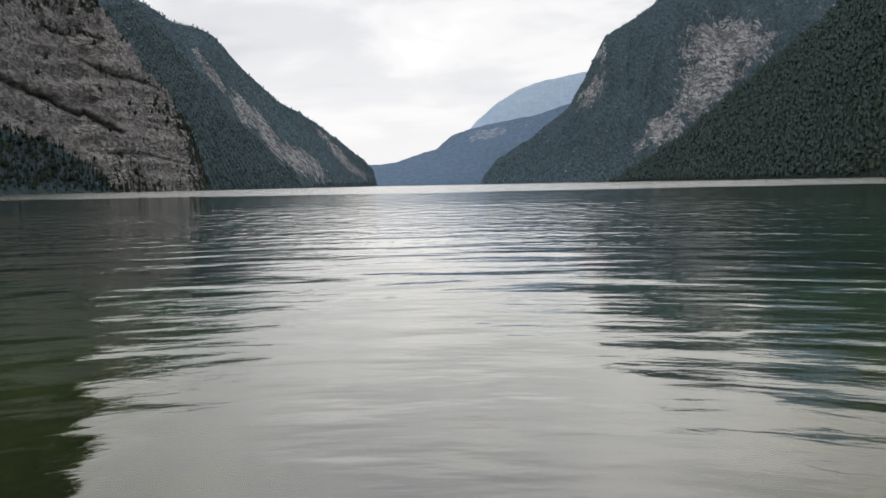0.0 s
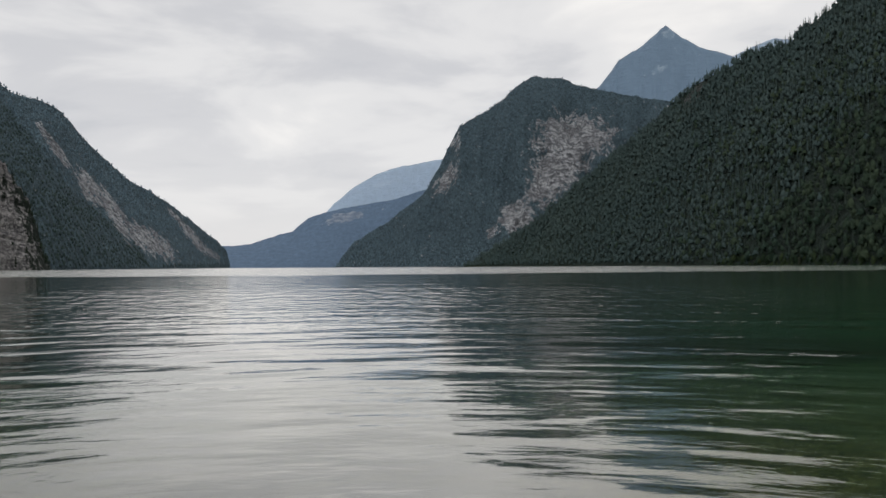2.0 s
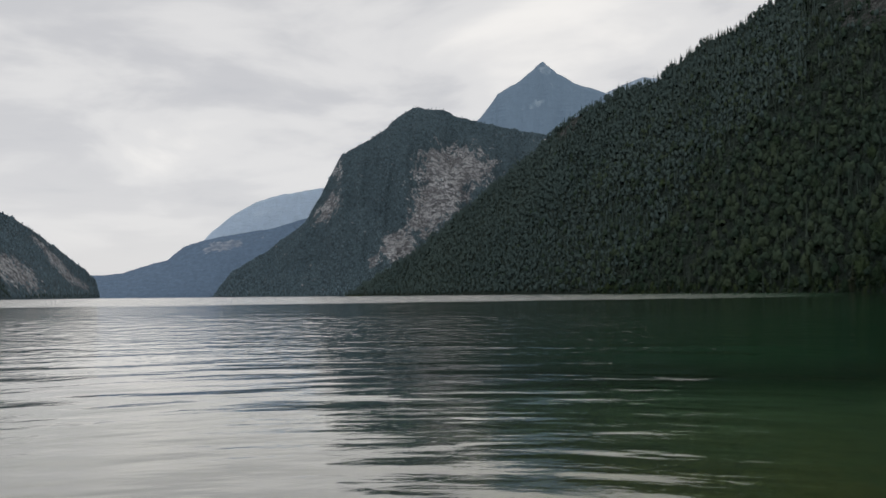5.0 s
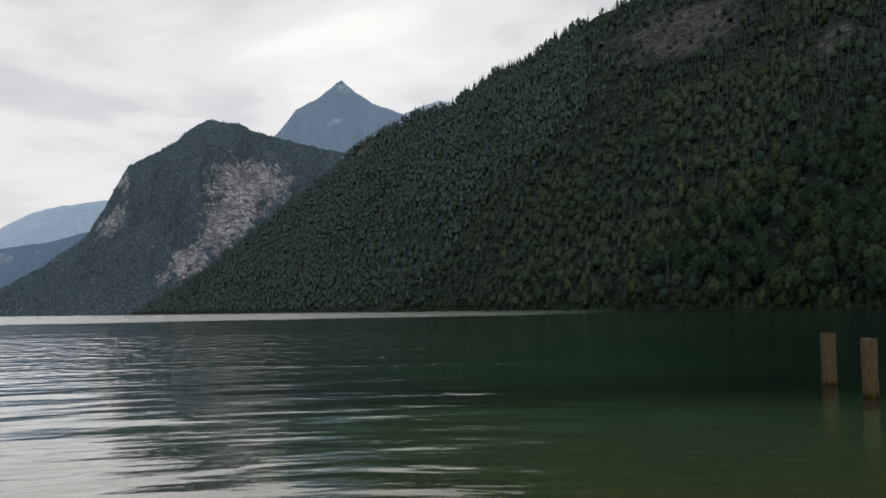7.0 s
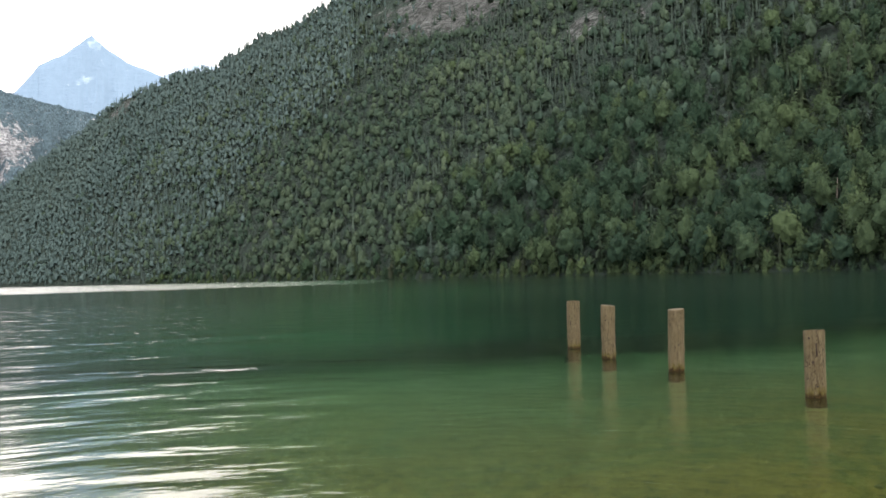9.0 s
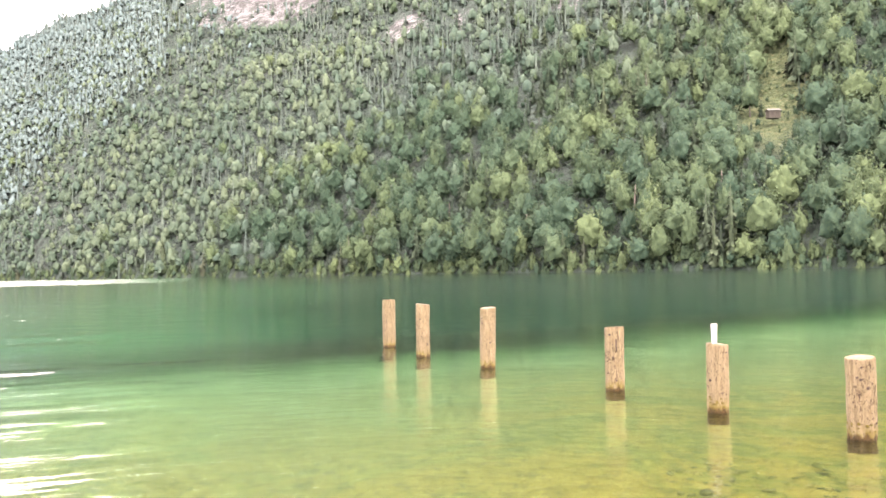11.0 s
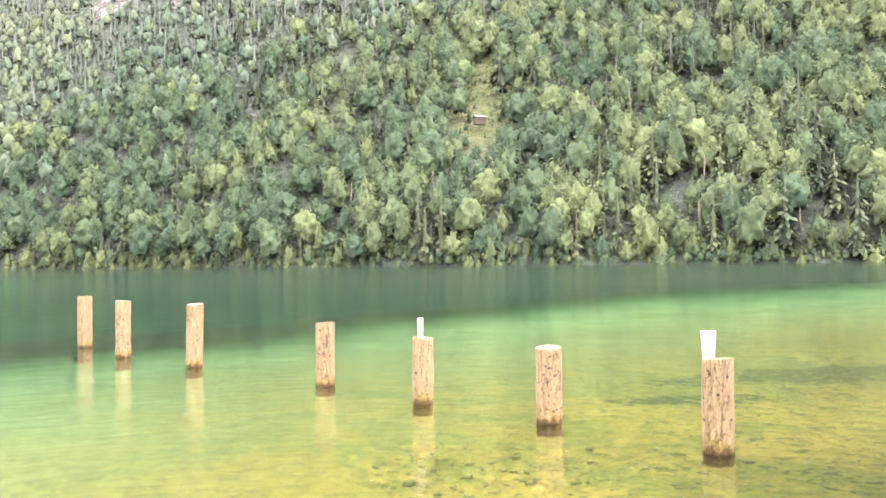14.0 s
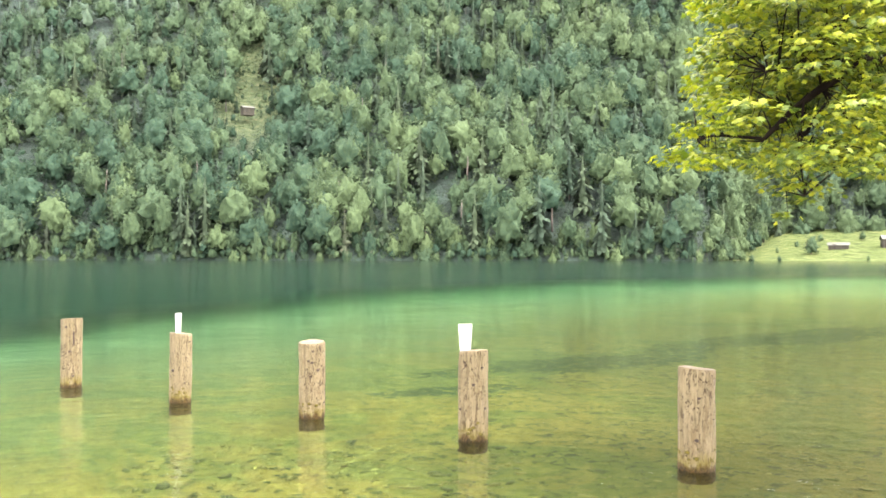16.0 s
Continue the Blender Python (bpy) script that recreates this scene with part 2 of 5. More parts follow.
# pale blue of these far trees is haze mixed into the foliage colour
M_FARWOOD = foliage_material("hazed_wood_foliage", (0.110, 0.170, 0.215), (0.185, 0.268, 0.315), glow=0.1, fine=0.03, vary=0.8)
# far slope trees: more haze in the colour, paler and bluer
M_SLOPEWOOD = foliage_material("hazed_slope_foliage", (0.062, 0.096, 0.095), (0.086, 0.126, 0.118), glow=0.1, fine=0.03, vary=0.8)
M_SLOPECONIF = foliage_material("hazed_slope_conifer_foliage", (0.046, 0.072, 0.070), (0.068, 0.098, 0.092), glow=0.08, fine=0.03, vary=0.7)
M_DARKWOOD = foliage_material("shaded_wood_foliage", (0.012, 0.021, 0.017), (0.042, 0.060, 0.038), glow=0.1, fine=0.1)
M_BROAD_ONE = foliage_material("shore_tree_foliage", (0.018, 0.037, 0.025), (0.057, 0.084, 0.039), per_object=True, glow=0.10, fine=0.9)
# mid-distance spruce, its green also lifted by a little haze
M_MIDCONIF = foliage_material("thin_haze_conifer_foliage", (0.034, 0.053, 0.046), (0.058, 0.081, 0.063), glow=0.08, fine=0.2)
M_CONIF_ONE = foliage_material("shore_conifer_foliage", (0.028, 0.042, 0.033), (0.074, 0.088, 0.058), per_object=True, glow=0.08)
M_STEM = plain("pale_stem_bark", (0.034, 0.034, 0.028), (0.078, 0.078, 0.066), 0.6, 0.9, 0.05, 0.2)
M_TRUNK = plain("bark", (0.05, 0.042, 0.034), (0.13, 0.115, 0.10), 2.0, 0.9, 0.05, 0.2)
M_SNAG = plain("bleached_dead_wood", (0.06, 0.05, 0.044), (0.13, 0.112, 0.10), 1.5, 0.9, 0.05, 0.2)


# ---- lake bed, shore and water ----
SHELF_AZ = [-180, -60, -25, 0, 30, 50, 58, 67, 80, 92, 105, 116, 135, 180]
SHELF_R = [14, 14, 16, 18, 17, 16, 18, 22, 29, 38, 52, 74, 90, 14]


def inland(x, y):
    """Metres behind the waterline (negative over water)."""
    return -0.55 * x - 0.835 * (y + 1.9) + 0.35 * np.sin(x * 0.6 + 1.0) + 0.25 * np.sin(x * 0.23)


def depth_at(x, y):
    az, r = np.degrees(np.arctan2(x, y)), np.hypot(x, y)
    wob = 1 + 0.30 * fnoise(x * 0.09 + 3, y * 0.09, 4, 5)
    q = r / (np.interp(az, SHELF_AZ, SHELF_R) * wob)
    d = np.interp(q, [0, 0.2, 0.45, 0.7, 0.85, 1.0, 1.2, 1.5, 2.0, 3.0], [0.25, 0.42, 0.78, 1.35, 1.95, 2.9, 4.3, 7.0, 13.0, 26.0])
    out = -inland(x, y)
    return np.where(out > 0, d * smooth(0, 3.5, out), np.clip(out * 0.11, -1.3, 0))


def polar_sheet(n_az, radii, az0=-180.0, az1=180.0):
    az = np.linspace(az0, az1, n_az)
    a, r = np.meshgrid(az, radii, indexing="ij")
    x, y = polar(a, r)
    return a, r, x, y


m, t = material("lake_bed_and_shore")
p = place(t)
weed = fbm(t, p, 0.45, 6, 0.66, 0.8)
stones = nd(t, "ShaderNodeTexVoronoi", Vector=p, Scale=5.0).outputs["Distance"]
fine = fbm(t, p, 6.0, 5, 0.66)
sand = ramp(t, fine, [(0.32, (0.122, 0.102, 0.013)), (0.50, (0.154, 0.128, 0.018)), (0.66, (0.182, 0.150, 0.028))])
algae = ramp(t, fine, [(0.34, (0.058, 0.072, 0.009)), (0.52, (0.092, 0.106, 0.013)), (0.68, (0.128, 0.134, 0.019))])
bed = mixc(t, ramp(t, weed, [(0.49, grey(0)), (0.58, grey(0.8))]), sand, algae)
clumps = fbm(t, p, 7.0, 5, 0.68, 0.8)
tufts = math_(t, "MULTIPLY", ramp(t, clumps, [(0.54, grey(0)), (0.60, grey(0.85))]), ramp(t, fbm(t, p, 0.35, 3, 0.6), [(0.36, grey(0.35)), (0.54, grey(1))]))
tufts = math_(t, "MULTIPLY", tufts, attr(t, "mottle"))
bed = mixc(t, tufts, bed, ramp(t, weed, [(0.4, (0.036, 0.030, 0.006)), (0.6, (0.014, 0.022, 0.005))]))
marl = ramp(t, weed, [(0.35, (0.155, 0.178, 0.100)), (0.65, (0.222, 0.248, 0.148))])
bed = mixc(t, ramp(t, attr(t, "deep"), [(0.17, grey(0)), (0.52, grey(1))]), bed, marl)
belt = math_(t, "MULTIPLY", attr(t, "weed"), ramp(t, clumps, [(0.40, grey(0.25)), (0.58, grey(1))]))
bed = mixc(t, ramp(t, belt, [(0.22, grey(0)), (0.46, grey(0.9))]), bed, (0.022, 0.036, 0.009))
bed = mixc(t, attr(t, "brown"), bed, ramp(t, weed, [(0.35, (0.020, 0.017, 0.005)), (0.65, (0.058, 0.044, 0.010))]))
gravel = ramp(t, stones, [(0.05, (0.30, 0.28, 0.25)), (0.5, (0.46, 0.44, 0.40))])
bed = mixc(t, attr(t, "land"), bed, gravel)
b = nd(t, "ShaderNodeBsdfPrincipled", Base_Color=bed, Roughness=0.9, Normal=bump(t, math_(t, "ADD", clumps, math_(t, "MULTIPLY", stones, 0.6)), 0.06))
finish(t, b.outputs[0])
M_BED = m

radii = np.concatenate([np.linspace(0.0, 12, 49), np.geomspace(12.4, 4950, 120)])
a, r, x, y = polar_sheet(241, radii)
d = depth_at(x, y)
z = -d + 0.05 * fnoise(x * 0.9, y * 0.9, 3, 11) * smooth(0.1, 0.5, d) * (d < 4) + 0.03 * fnoise(x * 1.7, y * 1.7, 2, 12)
z = np.where(inland(x, y) > 14, z + 0.02 * (inland(x, y) - 14), z)
z = np.minimum(z, 12)
# a belt of dark weed that lies slanting along the shelf, and thin strands nearer the shore
weed = np.zeros_like(x)
for cx, cy, ux, uy, long, wide in ((13.5, -2.4, 0.43, -0.90, 3.0, 1.0), (17.5, -7.5, 0.55, -0.83, 5.0, 1.3), (10.9, -0.4, 0.30, -0.95, 1.3, 0.4)):
    along, off = (x - cx) * ux + (y - cy) * uy, (x - cx) * uy - (y - cy) * ux
    weed = np.maximum(weed, smooth(1.15, 0.35, np.hypot(along / long, off / wide) + 0.35 * fnoise(x * 0.9, y * 0.9, 3, 77)))
ground = new("ground", raw_mesh("ground", np.stack([x, y, z], -1).reshape(-1, 3), grid_faces(*a.shape), M_BED,
                               (("deep", np.clip(d / 3.0, 0, 1).ravel()), ("weed", weed.ravel()), ("mottle", (0.5 + 0.5 * smooth(82, 100, a)).ravel()), ("land", smooth(-0.6, 0.2, inland(x, y)).ravel()),
                                ("brown", (0.9 * (1 - smooth(8, 38, a + 10 * fnoise(x * 0.2, y * 0.2, 3, 71))) * (1 - smooth(0.42, 0.85, d)) + 0.45 * smooth(91, 112, a + 8 * fnoise(x * 0.3, y * 0.3, 3, 73)) * (1 - smooth(0.5, 1.0, d))).ravel()))))
tagged(ground, "pale marl lake bed with green-brown algae and gravel shore", "lake bed", kind="structure")

m, t = material("lake_water")
polar_co = attr(t, "wave_co", "Vector")
swell = fbm(t, polar_co, 1.0, 1.5, 0.4, 0.25)
chop = fbm(t, scaled(t, polar_co, (3.1, 2.2, 1)), 1.0, 3.0, 0.55, 0.3)
calm = fbm(t, scaled(t, polar_co, (3.2, 2.6, 1)), 1.0, 4.0, 0.6, 0.3)
ripple = fbm(t, scaled(t, place(t), (5.0, 5.0, 1)), 1.0, 2.0, 0.5)
wavy, ruffle = attr(t, "wavy"), attr(t, "ruffle")
h = math_(t, "MULTIPLY", math_(t, "ADD", math_(t, "MULTIPLY", swell, 0.052), math_(t, "MULTIPLY", chop, 0.010)), wavy)
still = attr(t, "still")
h = math_(t, "ADD", h, math_(t, "MULTIPLY", math_(t, "ADD", math_(t, "MULTIPLY", calm, 0.017), math_(t, "MULTIPLY", ripple, 0.0065)), still))
far_chop = fbm(t, scaled(t, place(t), (1.4, 1.4, 1)), 1.0, 3.0, 0.6)
h = math_(t, "ADD", h, math_(t, "MULTIPLY", math_(t, "MULTIPLY", far_chop, ruffle), 0.25))
broad = fbm(t, attr(t, "far_co", "Vector"), 1.0, 2.0, 0.5, 0.0)
h = math_(t, "ADD", h, math_(t, "MULTIPLY", math_(t, "MULTIPLY", broad, attr(t, "open")), 0.16))
nrm = bump(t, h, 1.0)
depth = attr(t, "depth")


def fade(k):
    return math_(t, "POWER", 2.71828, math_(t, "MULTIPLY", depth, -k))


tint = nd(t, "ShaderNodeCombineColor", Red=fade(0.31), Green=fade(0.062), Blue=fade(0.18)).outputs[0]
body = nd(t, "ShaderNodeBsdfRefraction", Color=tint, Roughness=0.0, IOR=1.33, Normal=nrm)
murk = nd(t, "ShaderNodeBsdfDiffuse", Color=mixc(t, attr(t, "breeze"), (0.0012, 0.0078, 0.0056), (0.006, 0.046, 0.018)))
inside = nd(t, "ShaderNodeMixShader", Fac=ramp(t, math_(t, "MULTIPLY", depth, 0.1), [(0.0, grey(0.04)), (0.16, grey(0.2)), (0.5, grey(1.0))]))
lk(t, body.outputs[0], inside.inputs[1]), lk(t, murk.outputs[0], inside.inputs[2])
shine = nd(t, "ShaderNodeBsdfGlossy", Color=(1.0, 0.985, 0.955, 1), Roughness=math_(t, "ADD", 0.045, math_(t, "MULTIPLY", ruffle, 0.12)), Normal=nrm)
gloss = math_(t, "POWER", nd(t, "ShaderNodeFresnel", IOR=1.333, Normal=nrm).outputs[0], math_(t, "SUBTRACT", 1.0, attr(t, "sheen")))
water_mix = nd(t, "ShaderNodeMixShader", Fac=gloss)
lk(t, inside.outputs[0], water_mix.inputs[1]), lk(t, shine.outputs[0], water_mix.inputs[2])
finish(t, water_mix.outputs[0])
M_WATER = m

radii = np.concatenate([np.linspace(0.0, 12, 49), np.geomspace(12.4, 4900, 80)])
a, r, x, y = polar_sheet(433, radii)
d = np.maximum(depth_at(x, y), 0)
# swell that lengthens with the distance from the shore; crests run across the line to the shore
wave_co = np.stack([11.0 * np.log(np.maximum(r, 1.2)), np.radians(a) * 5.0, r * 0.0], -1)
windy = 1 - 0.93 * smooth(36, 52, a + 4 * fnoise(a * 0.1, np.log(r + 1) * 3, 3, 21))
wavy = windy * (1 + 0.25 * smooth(8, 14, r) - 0.8 * smooth(15, 38, r)) * (0.6 + 0.4 * smooth(3, 13, r)) * np.clip(r, 1.2, 60) * 0.100
edge = 160 + 0.10 * np.abs(x) + 6 * fnoise(x * 0.02, y * 0.02, 3, 31)
ruffle = np.maximum(smooth(0, 9, y - edge) * (1 - smooth(36, 44, a)) * (y > 0), (0.14 + 0.16 * smooth(44, 54, a)) * smooth(11, 45, r) * (1 - 0.65 * smooth(110, 240, r)))
water = new("water", raw_mesh("water", np.stack([x, y, r * 0], -1).reshape(-1, 3), grid_faces(*a.shape), M_WATER,
                              (("depth", d.ravel()), ("breeze", np.clip(windy, 0, 1).ravel()), ("wave_co", wave_co.reshape(-1, 3)), ("wavy", wavy.ravel()), ("far_co", np.stack([900 / (r + 1), np.radians(a) * 42, r * 0], -1).reshape(-1, 3)), ("open", (smooth(13, 28, r) * np.minimum(r / 40, 1.6) ** 2 * (1 - 0.85 * smooth(50, 95, r)) * np.clip((windy - 0.3) * 1.5, 0, 1) ** 1.5).ravel()), ("still", ((1 - 0.75 * np.clip(windy, 0, 1)) * (0.26 + 0.74 * smooth(4.0, 11, r))).ravel()), ("ruffle", ruffle.ravel()), ("sheen", ((1 - smooth(17, 41, a)) * (0.28 + 0.22 * (1 - smooth(9, 24, np.abs(a - 4))) + 0.36 * smooth(7, 26, r)) - 2.0 * smooth(34, 52, a) * smooth(14, 40, r)).ravel()))))
tagged(water, "clear green lake water with long low ripples", "lake", kind="structure")


# ---- mountains ----
def table(pairs):
    xs, ys = [q[0] for q in pairs], [q[1] for q in pairs]
    return lambda az: np.interp(az, xs, ys)


class Mountain:
    """Ground that climbs from a waterline at base(az) to a crest at crest(az), whose rise above the eye is rise(az) degrees."""

    def __init__(self, az0, az1, base, crest, rise, power=1.0, rough=0.03, gully=0.02, wood=12.0, seed=1, jag=0.0, patches=(), strata=0.0, meadows=(), notches=()):
        self.notches = notches
        self.az0, self.az1, self.base, self.crest, self.rise = az0, az1, base, crest, rise
        self.power, self.rough, self.gully, self.wood, self.seed, self.jag, self.patches, self.strata, self.meadows = power, rough, gully, wood, seed, jag, patches, strata, meadows

    def top(self, az):
        c = self.crest(az)
        return np.maximum(c * np.tan(np.radians(self.rise(az) + self.jag * fnoise(az * 2.5, az * 0, 4, self.seed + 40))) + 1.5 - self.wood, -4)

    def at(self, az, v):
        b, c, h = self.base(az), self.crest(az), self.top(az)
        span = c - b
        fold = np.sin(np.clip(v, 0, 1) * np.pi) ** 0.7
        r = b + span * v + fold * span * self.gully * 4 * fnoise(np.radians(az) * b * 0.012, v * 1.2, 4, self.seed)
        up = h * np.where(v <= 1, np.abs(v) ** self.power, 1 - (v - 1) * 2.6)
        up = up + fold * np.maximum(h, 20) * self.rough * fnoise(np.radians(az) * b * 0.02, v * 5, 5, self.seed + 9, 0.6)
        if self.strata:
            # beds that stand out and fall back up the face, broken by vertical ribs
            across = np.radians(az) * b
            bed = up * 0.030 + 1.1 * fnoise(across * 0.008, up * 0.01, 3, self.seed + 20)
            step = np.abs(bed - np.floor(bed) - 0.5) * 2
            r = r + self.strata * fold * (0.9 * step + 1.6 * fnoise(across * 0.030, up * 0.012, 4, self.seed + 21, 0.6) + 0.8 * fnoise(across * 0.05, up * 0.09, 4, self.seed + 22, 0.65))
        for a0, e0, a1, e1, thick, deep in self.notches:
            # an undercut that runs slanting over the face
            line = e0 + (e1 - e0) * (az - a0) / (a1 - a0) + 0.25 * fnoise(az * 1.5, az * 0, 3, self.seed + 30)
            off = (np.degrees(np.arctan2(up - 1.5, r)) - line) / thick
            r = r + deep * np.exp(-off * off) * smooth(a0 - 0.6, a0, az) * (1 - smooth(a1 - 0.5, a1 + 0.2, az))
        return (*polar(az, r), up)

    def rock(self, az, v):
        return self.spread(az, v, self.patches)

    def spread(self, az, v, patches):
        """How far a point lies inside any of the slanting patches (azimuth, rise, half-sizes, slant, amount)."""
        x, y, z = self.at(az, v)
        el = np.degrees(np.arctan2(z - 1.5, np.hypot(x, y)))
        out = np.zeros(np.shape(az))
        for ca, ce, wa, we, tilt, amount in patches:
            c, s = math.cos(radians(tilt)), math.sin(radians(tilt))
            da, de = az - ca, el - ce
            u, w = (da * c + de * s) / wa, (-da * s + de * c) / we
            out = np.maximum(out, amount * np.clip(1.35 - np.sqrt(u * u + w * w), 0, 1))
        return out

    def build(self, name, mat, n_az, n_v, label, category="mountain"):
        az = np.linspace(self.az0, self.az1, n_az)
        v = np.concatenate([[-0.02], np.linspace(0, 1, n_v), [1.08, 1.2, 1.4]])
        a, w = np.meshgrid(az, v, indexing="ij")
        x, y, z = self.at(a, w)
        z[:, 0] = -8
        z[:, -1] = -8
        ob = new(name, raw_mesh(name, np.stack([x, y, z], -1).reshape(-1, 3), grid_faces(*a.shape), mat, (("rock", self.rock(a, w).ravel()), ("grass", np.clip(self.spread(a, w, self.meadows) * 2.2, 0, 1).ravel()))))
        return tagged(ob, label, category, kind="structure")


right_base = table([(10.5, 2500), (15, 2050), (20, 1620), (27, 1180), (35, 860), (45, 630), (55, 495), (65, 405), (75, 362), (85, 338), (95, 328), (105, 336), (107, 339), (110, 445), (125, 470), (140, 480)])
right_rise = table([(10.5, 0), (15.3, 3.1), (19.7, 6.8), (23.5, 9.7), (25, 11.3), (26.5, 12), (28.7, 13.1), (31, 13.6), (32.1, 14.5), (33.7, 15.7), (35.3, 16.1), (37.5, 17.3), (39.6, 18.4), (45, 20.5), (55, 23), (70, 24), (100, 24), (140, 22)])
RIGHT = Mountain(10.6, 140, right_base, lambda az: right_base(az) * 0.72 / (0.72 - np.tan(np.radians(right_rise(az)))) + 60, right_rise, 1.0, 0.045, 0.030, 13, 3, 0.25,
                 ((46.4, 17.2, 4.8, 1.7, 12, 1.0), (55.3, 15.6, 1.9, 1.0, 35, 0.8), (66, 16.9, 1.2, 1.1, 20, 0.6), (58.9, 16.1, 1.2, 0.6, 45, 0.6), (25.5, 10.6, 1.3, 0.35, 40, 0.8), (72.5, 16.8, 0.8, 0.5, 0, 0.8)), 0.0, ((78.2, 11.3, 2.4, 4.0, 8, 1.0),))
DOME = Mountain(2.2, 29, table([(2, 3500), (8, 3200), (14, 3000), (29, 3000)]), table([(2, 3560), (5, 3620), (10, 3720), (16, 3800), (29, 3900)]),
                table([(2.2, 0), (2.6, 0.6), (3.4, 1.7), (5.7, 3.1), (8.1, 4.9), (9.2, 6.7), (10, 8.4), (10.6, 9.4), (11.7, 9.9), (13.3, 10.9), (14.4, 11.9), (15.5, 12.4), (17.2, 12.2), (18.3, 11.7), (19.6, 11.4), (22.7, 10.7), (29, 9.5)]),
                0.95, 0.085, 0.045, 14, 4, 0.12,
                ((17.9, 8.2, 2.9, 1.75, 0, 1.0), (17.0, 6.4, 2.3, 1.6, 30, 1.0), (16.0, 5.0, 1.4, 1.3, 40, 0.95), (14.2, 3.2, 1.3, 1.1, 40, 1.0), (12.6, 2.2, 0.5, 0.4, 40, 0.7), (9.6, 5.6, 1.6, 0.6, 55, 0.8), (10.3, 8.0, 0.5, 1.0, 0, 0.6), (15, 5, 40, 40, 0, 0.12)))
LEFT_CLIFF = Mountain(-40, -14.8, table([(-40, 1020), (-30, 1100), (-20, 1260), (-14.8, 1450)]), table([(-40, 1270), (-30, 1330), (-20, 1430), (-17, 1500), (-14.8, 1530)]),
                      table([(-40, 40), (-30, 34), (-25, 23), (-22.5, 14.5), (-20.8, 11.5), (-19, 8.7), (-17.1, 6.0), (-15.8, 3.8), (-15.0, 0.6), (-14.8, 0)]), 0.8, 0.03, 0.07, 6, 5, 0.7,
                      ((-24, 5.5, 9.0, 7.0, 0, 1.05), (-17.9, 2.5, 2.0, 4.0, 30, 1.0), (-20.5, 9.5, 2.4, 1.6, -40, 0.8)), 14.0, (), ((-27.0, 6.9, -19.6, 3.4, 0.16, 26.0), (-24.0, 9.6, -20.5, 9.0, 0.10, 12.0), (-22.0, 7.6, -17.8, 6.2, 0.10, 12.0), (-20.5, 2.3, -16.0, 1.7, 0.10, 12.0)))
LEFT_RIDGE = Mountain(-30, -4.3, table([(-30, 1700), (-15, 1720), (-10, 2200), (-7, 2800), (-4.3, 3900)]), table([(-30, 2650), (-15, 2600), (-10, 2950), (-7, 3400), (-4.3, 4000)]),
                      table([(-30, 15), (-22, 13), (-18.2, 11.5), (-16.9, 10.6), (-15.2, 10.2), (-14.2, 9.7), (-13.2, 8.4), (-11.9, 7.1), (-10.5, 5.8), (-9.1, 5.0), (-7.7, 4.0), (-6.7, 3.2), (-5.2, 2.0), (-4.5, 1.3), (-4.3, 0.4)]), 1.0, 0.05, 0.045, 14, 6, 0.1,
                      ((-14.6, 7.3, 2.0, 0.28, -55, 0.95), (-12.6, 4.9, 1.5, 0.55, -62, 1.0), (-11.2, 3.4, 2.4, 0.5, -60, 1.0), (-9.2, 1.7, 2.2, 0.75, -35, 1.0), (-6.6, 2.0, 2.0, 0.3, -52, 0.95), (-7.6, 3.2, 0.9, 0.2, -45, 0.8), (-5.4, 0.9, 0.8, 0.3, -45, 0.8), (-12, 5, 40, 40, 0, 0.10)))
LEFT_FOOT = Mountain(-42, -20.0, table([(-42, 760), (-30, 860), (-20, 1180)]), table([(-42, 900), (-30, 1010), (-20, 1230)]),
                     table([(-42, 6.0), (-30, 5.0), (-26.6, 4.4), (-23.6, 3.5), (-21.5, 1.8), (-20.0, 0)]), 1.0, 0.06, 0.05, 13, 7, 0.2)
VALLEY = Mountain(-9, 13, table([(-9, 4150), (13, 4150)]), table([(-9, 4500), (13, 4550)]),
                  table([(-9, 1.7), (-4.3, 1.5), (-3.1, 1.6), (-1.6, 2.1), (-0.3, 2.5), (0.6, 3.3), (1.8, 3.7), (3.2, 4.0), (6.2, 4.5), (8, 5.1), (13, 6)]), 0.85, 0.03, 0.02, 10, 8, 0.05,
                  ((2.9, 3.2, 1.5, 0.38, 14, 1.0), (5.2, 3.6, 0.6, 0.25, 10, 0.6)))
FAR_PALE = Mountain(0, 15, table([(0, 4600), (15, 4600)]), table([(0, 4820), (15, 4850)]),
                    table([(0, 1.5), (1.3, 3.0), (2.3, 4.1), (3.6, 5.2), (5.1, 6.05), (6.5, 6.5), (8, 6.75), (9.1, 6.95), (15, 7.5)]), 0.9, 0.02, 0.02, 0, 9, 0.04, ((5.5, 5.4, 1.6, 0.25, 12, 0.7),))
PEAK = Mountain(16, 31, table([(16, 4150), (31, 4150)]), table([(16, 4650), (31, 4650)]),
                table([(16, 8.5), (19.7, 11.5), (20.3, 12.2), (20.9, 13), (22.4, 13.8), (23.5, 14.7), (23.85, 14.9), (24.7, 14.2), (25.8, 13.5), (27.8, 12.8), (31, 10.5)]), 1.0, 0.035, 0.03, 0, 10, 0.06,
                ((23.9, 14.4, 0.5, 0.6, 90, 0.8), (24.3, 13.6, 0.9, 0.12, -65, 0.7), (23.2, 12.2, 1.6, 0.3, 20, 0.6)))
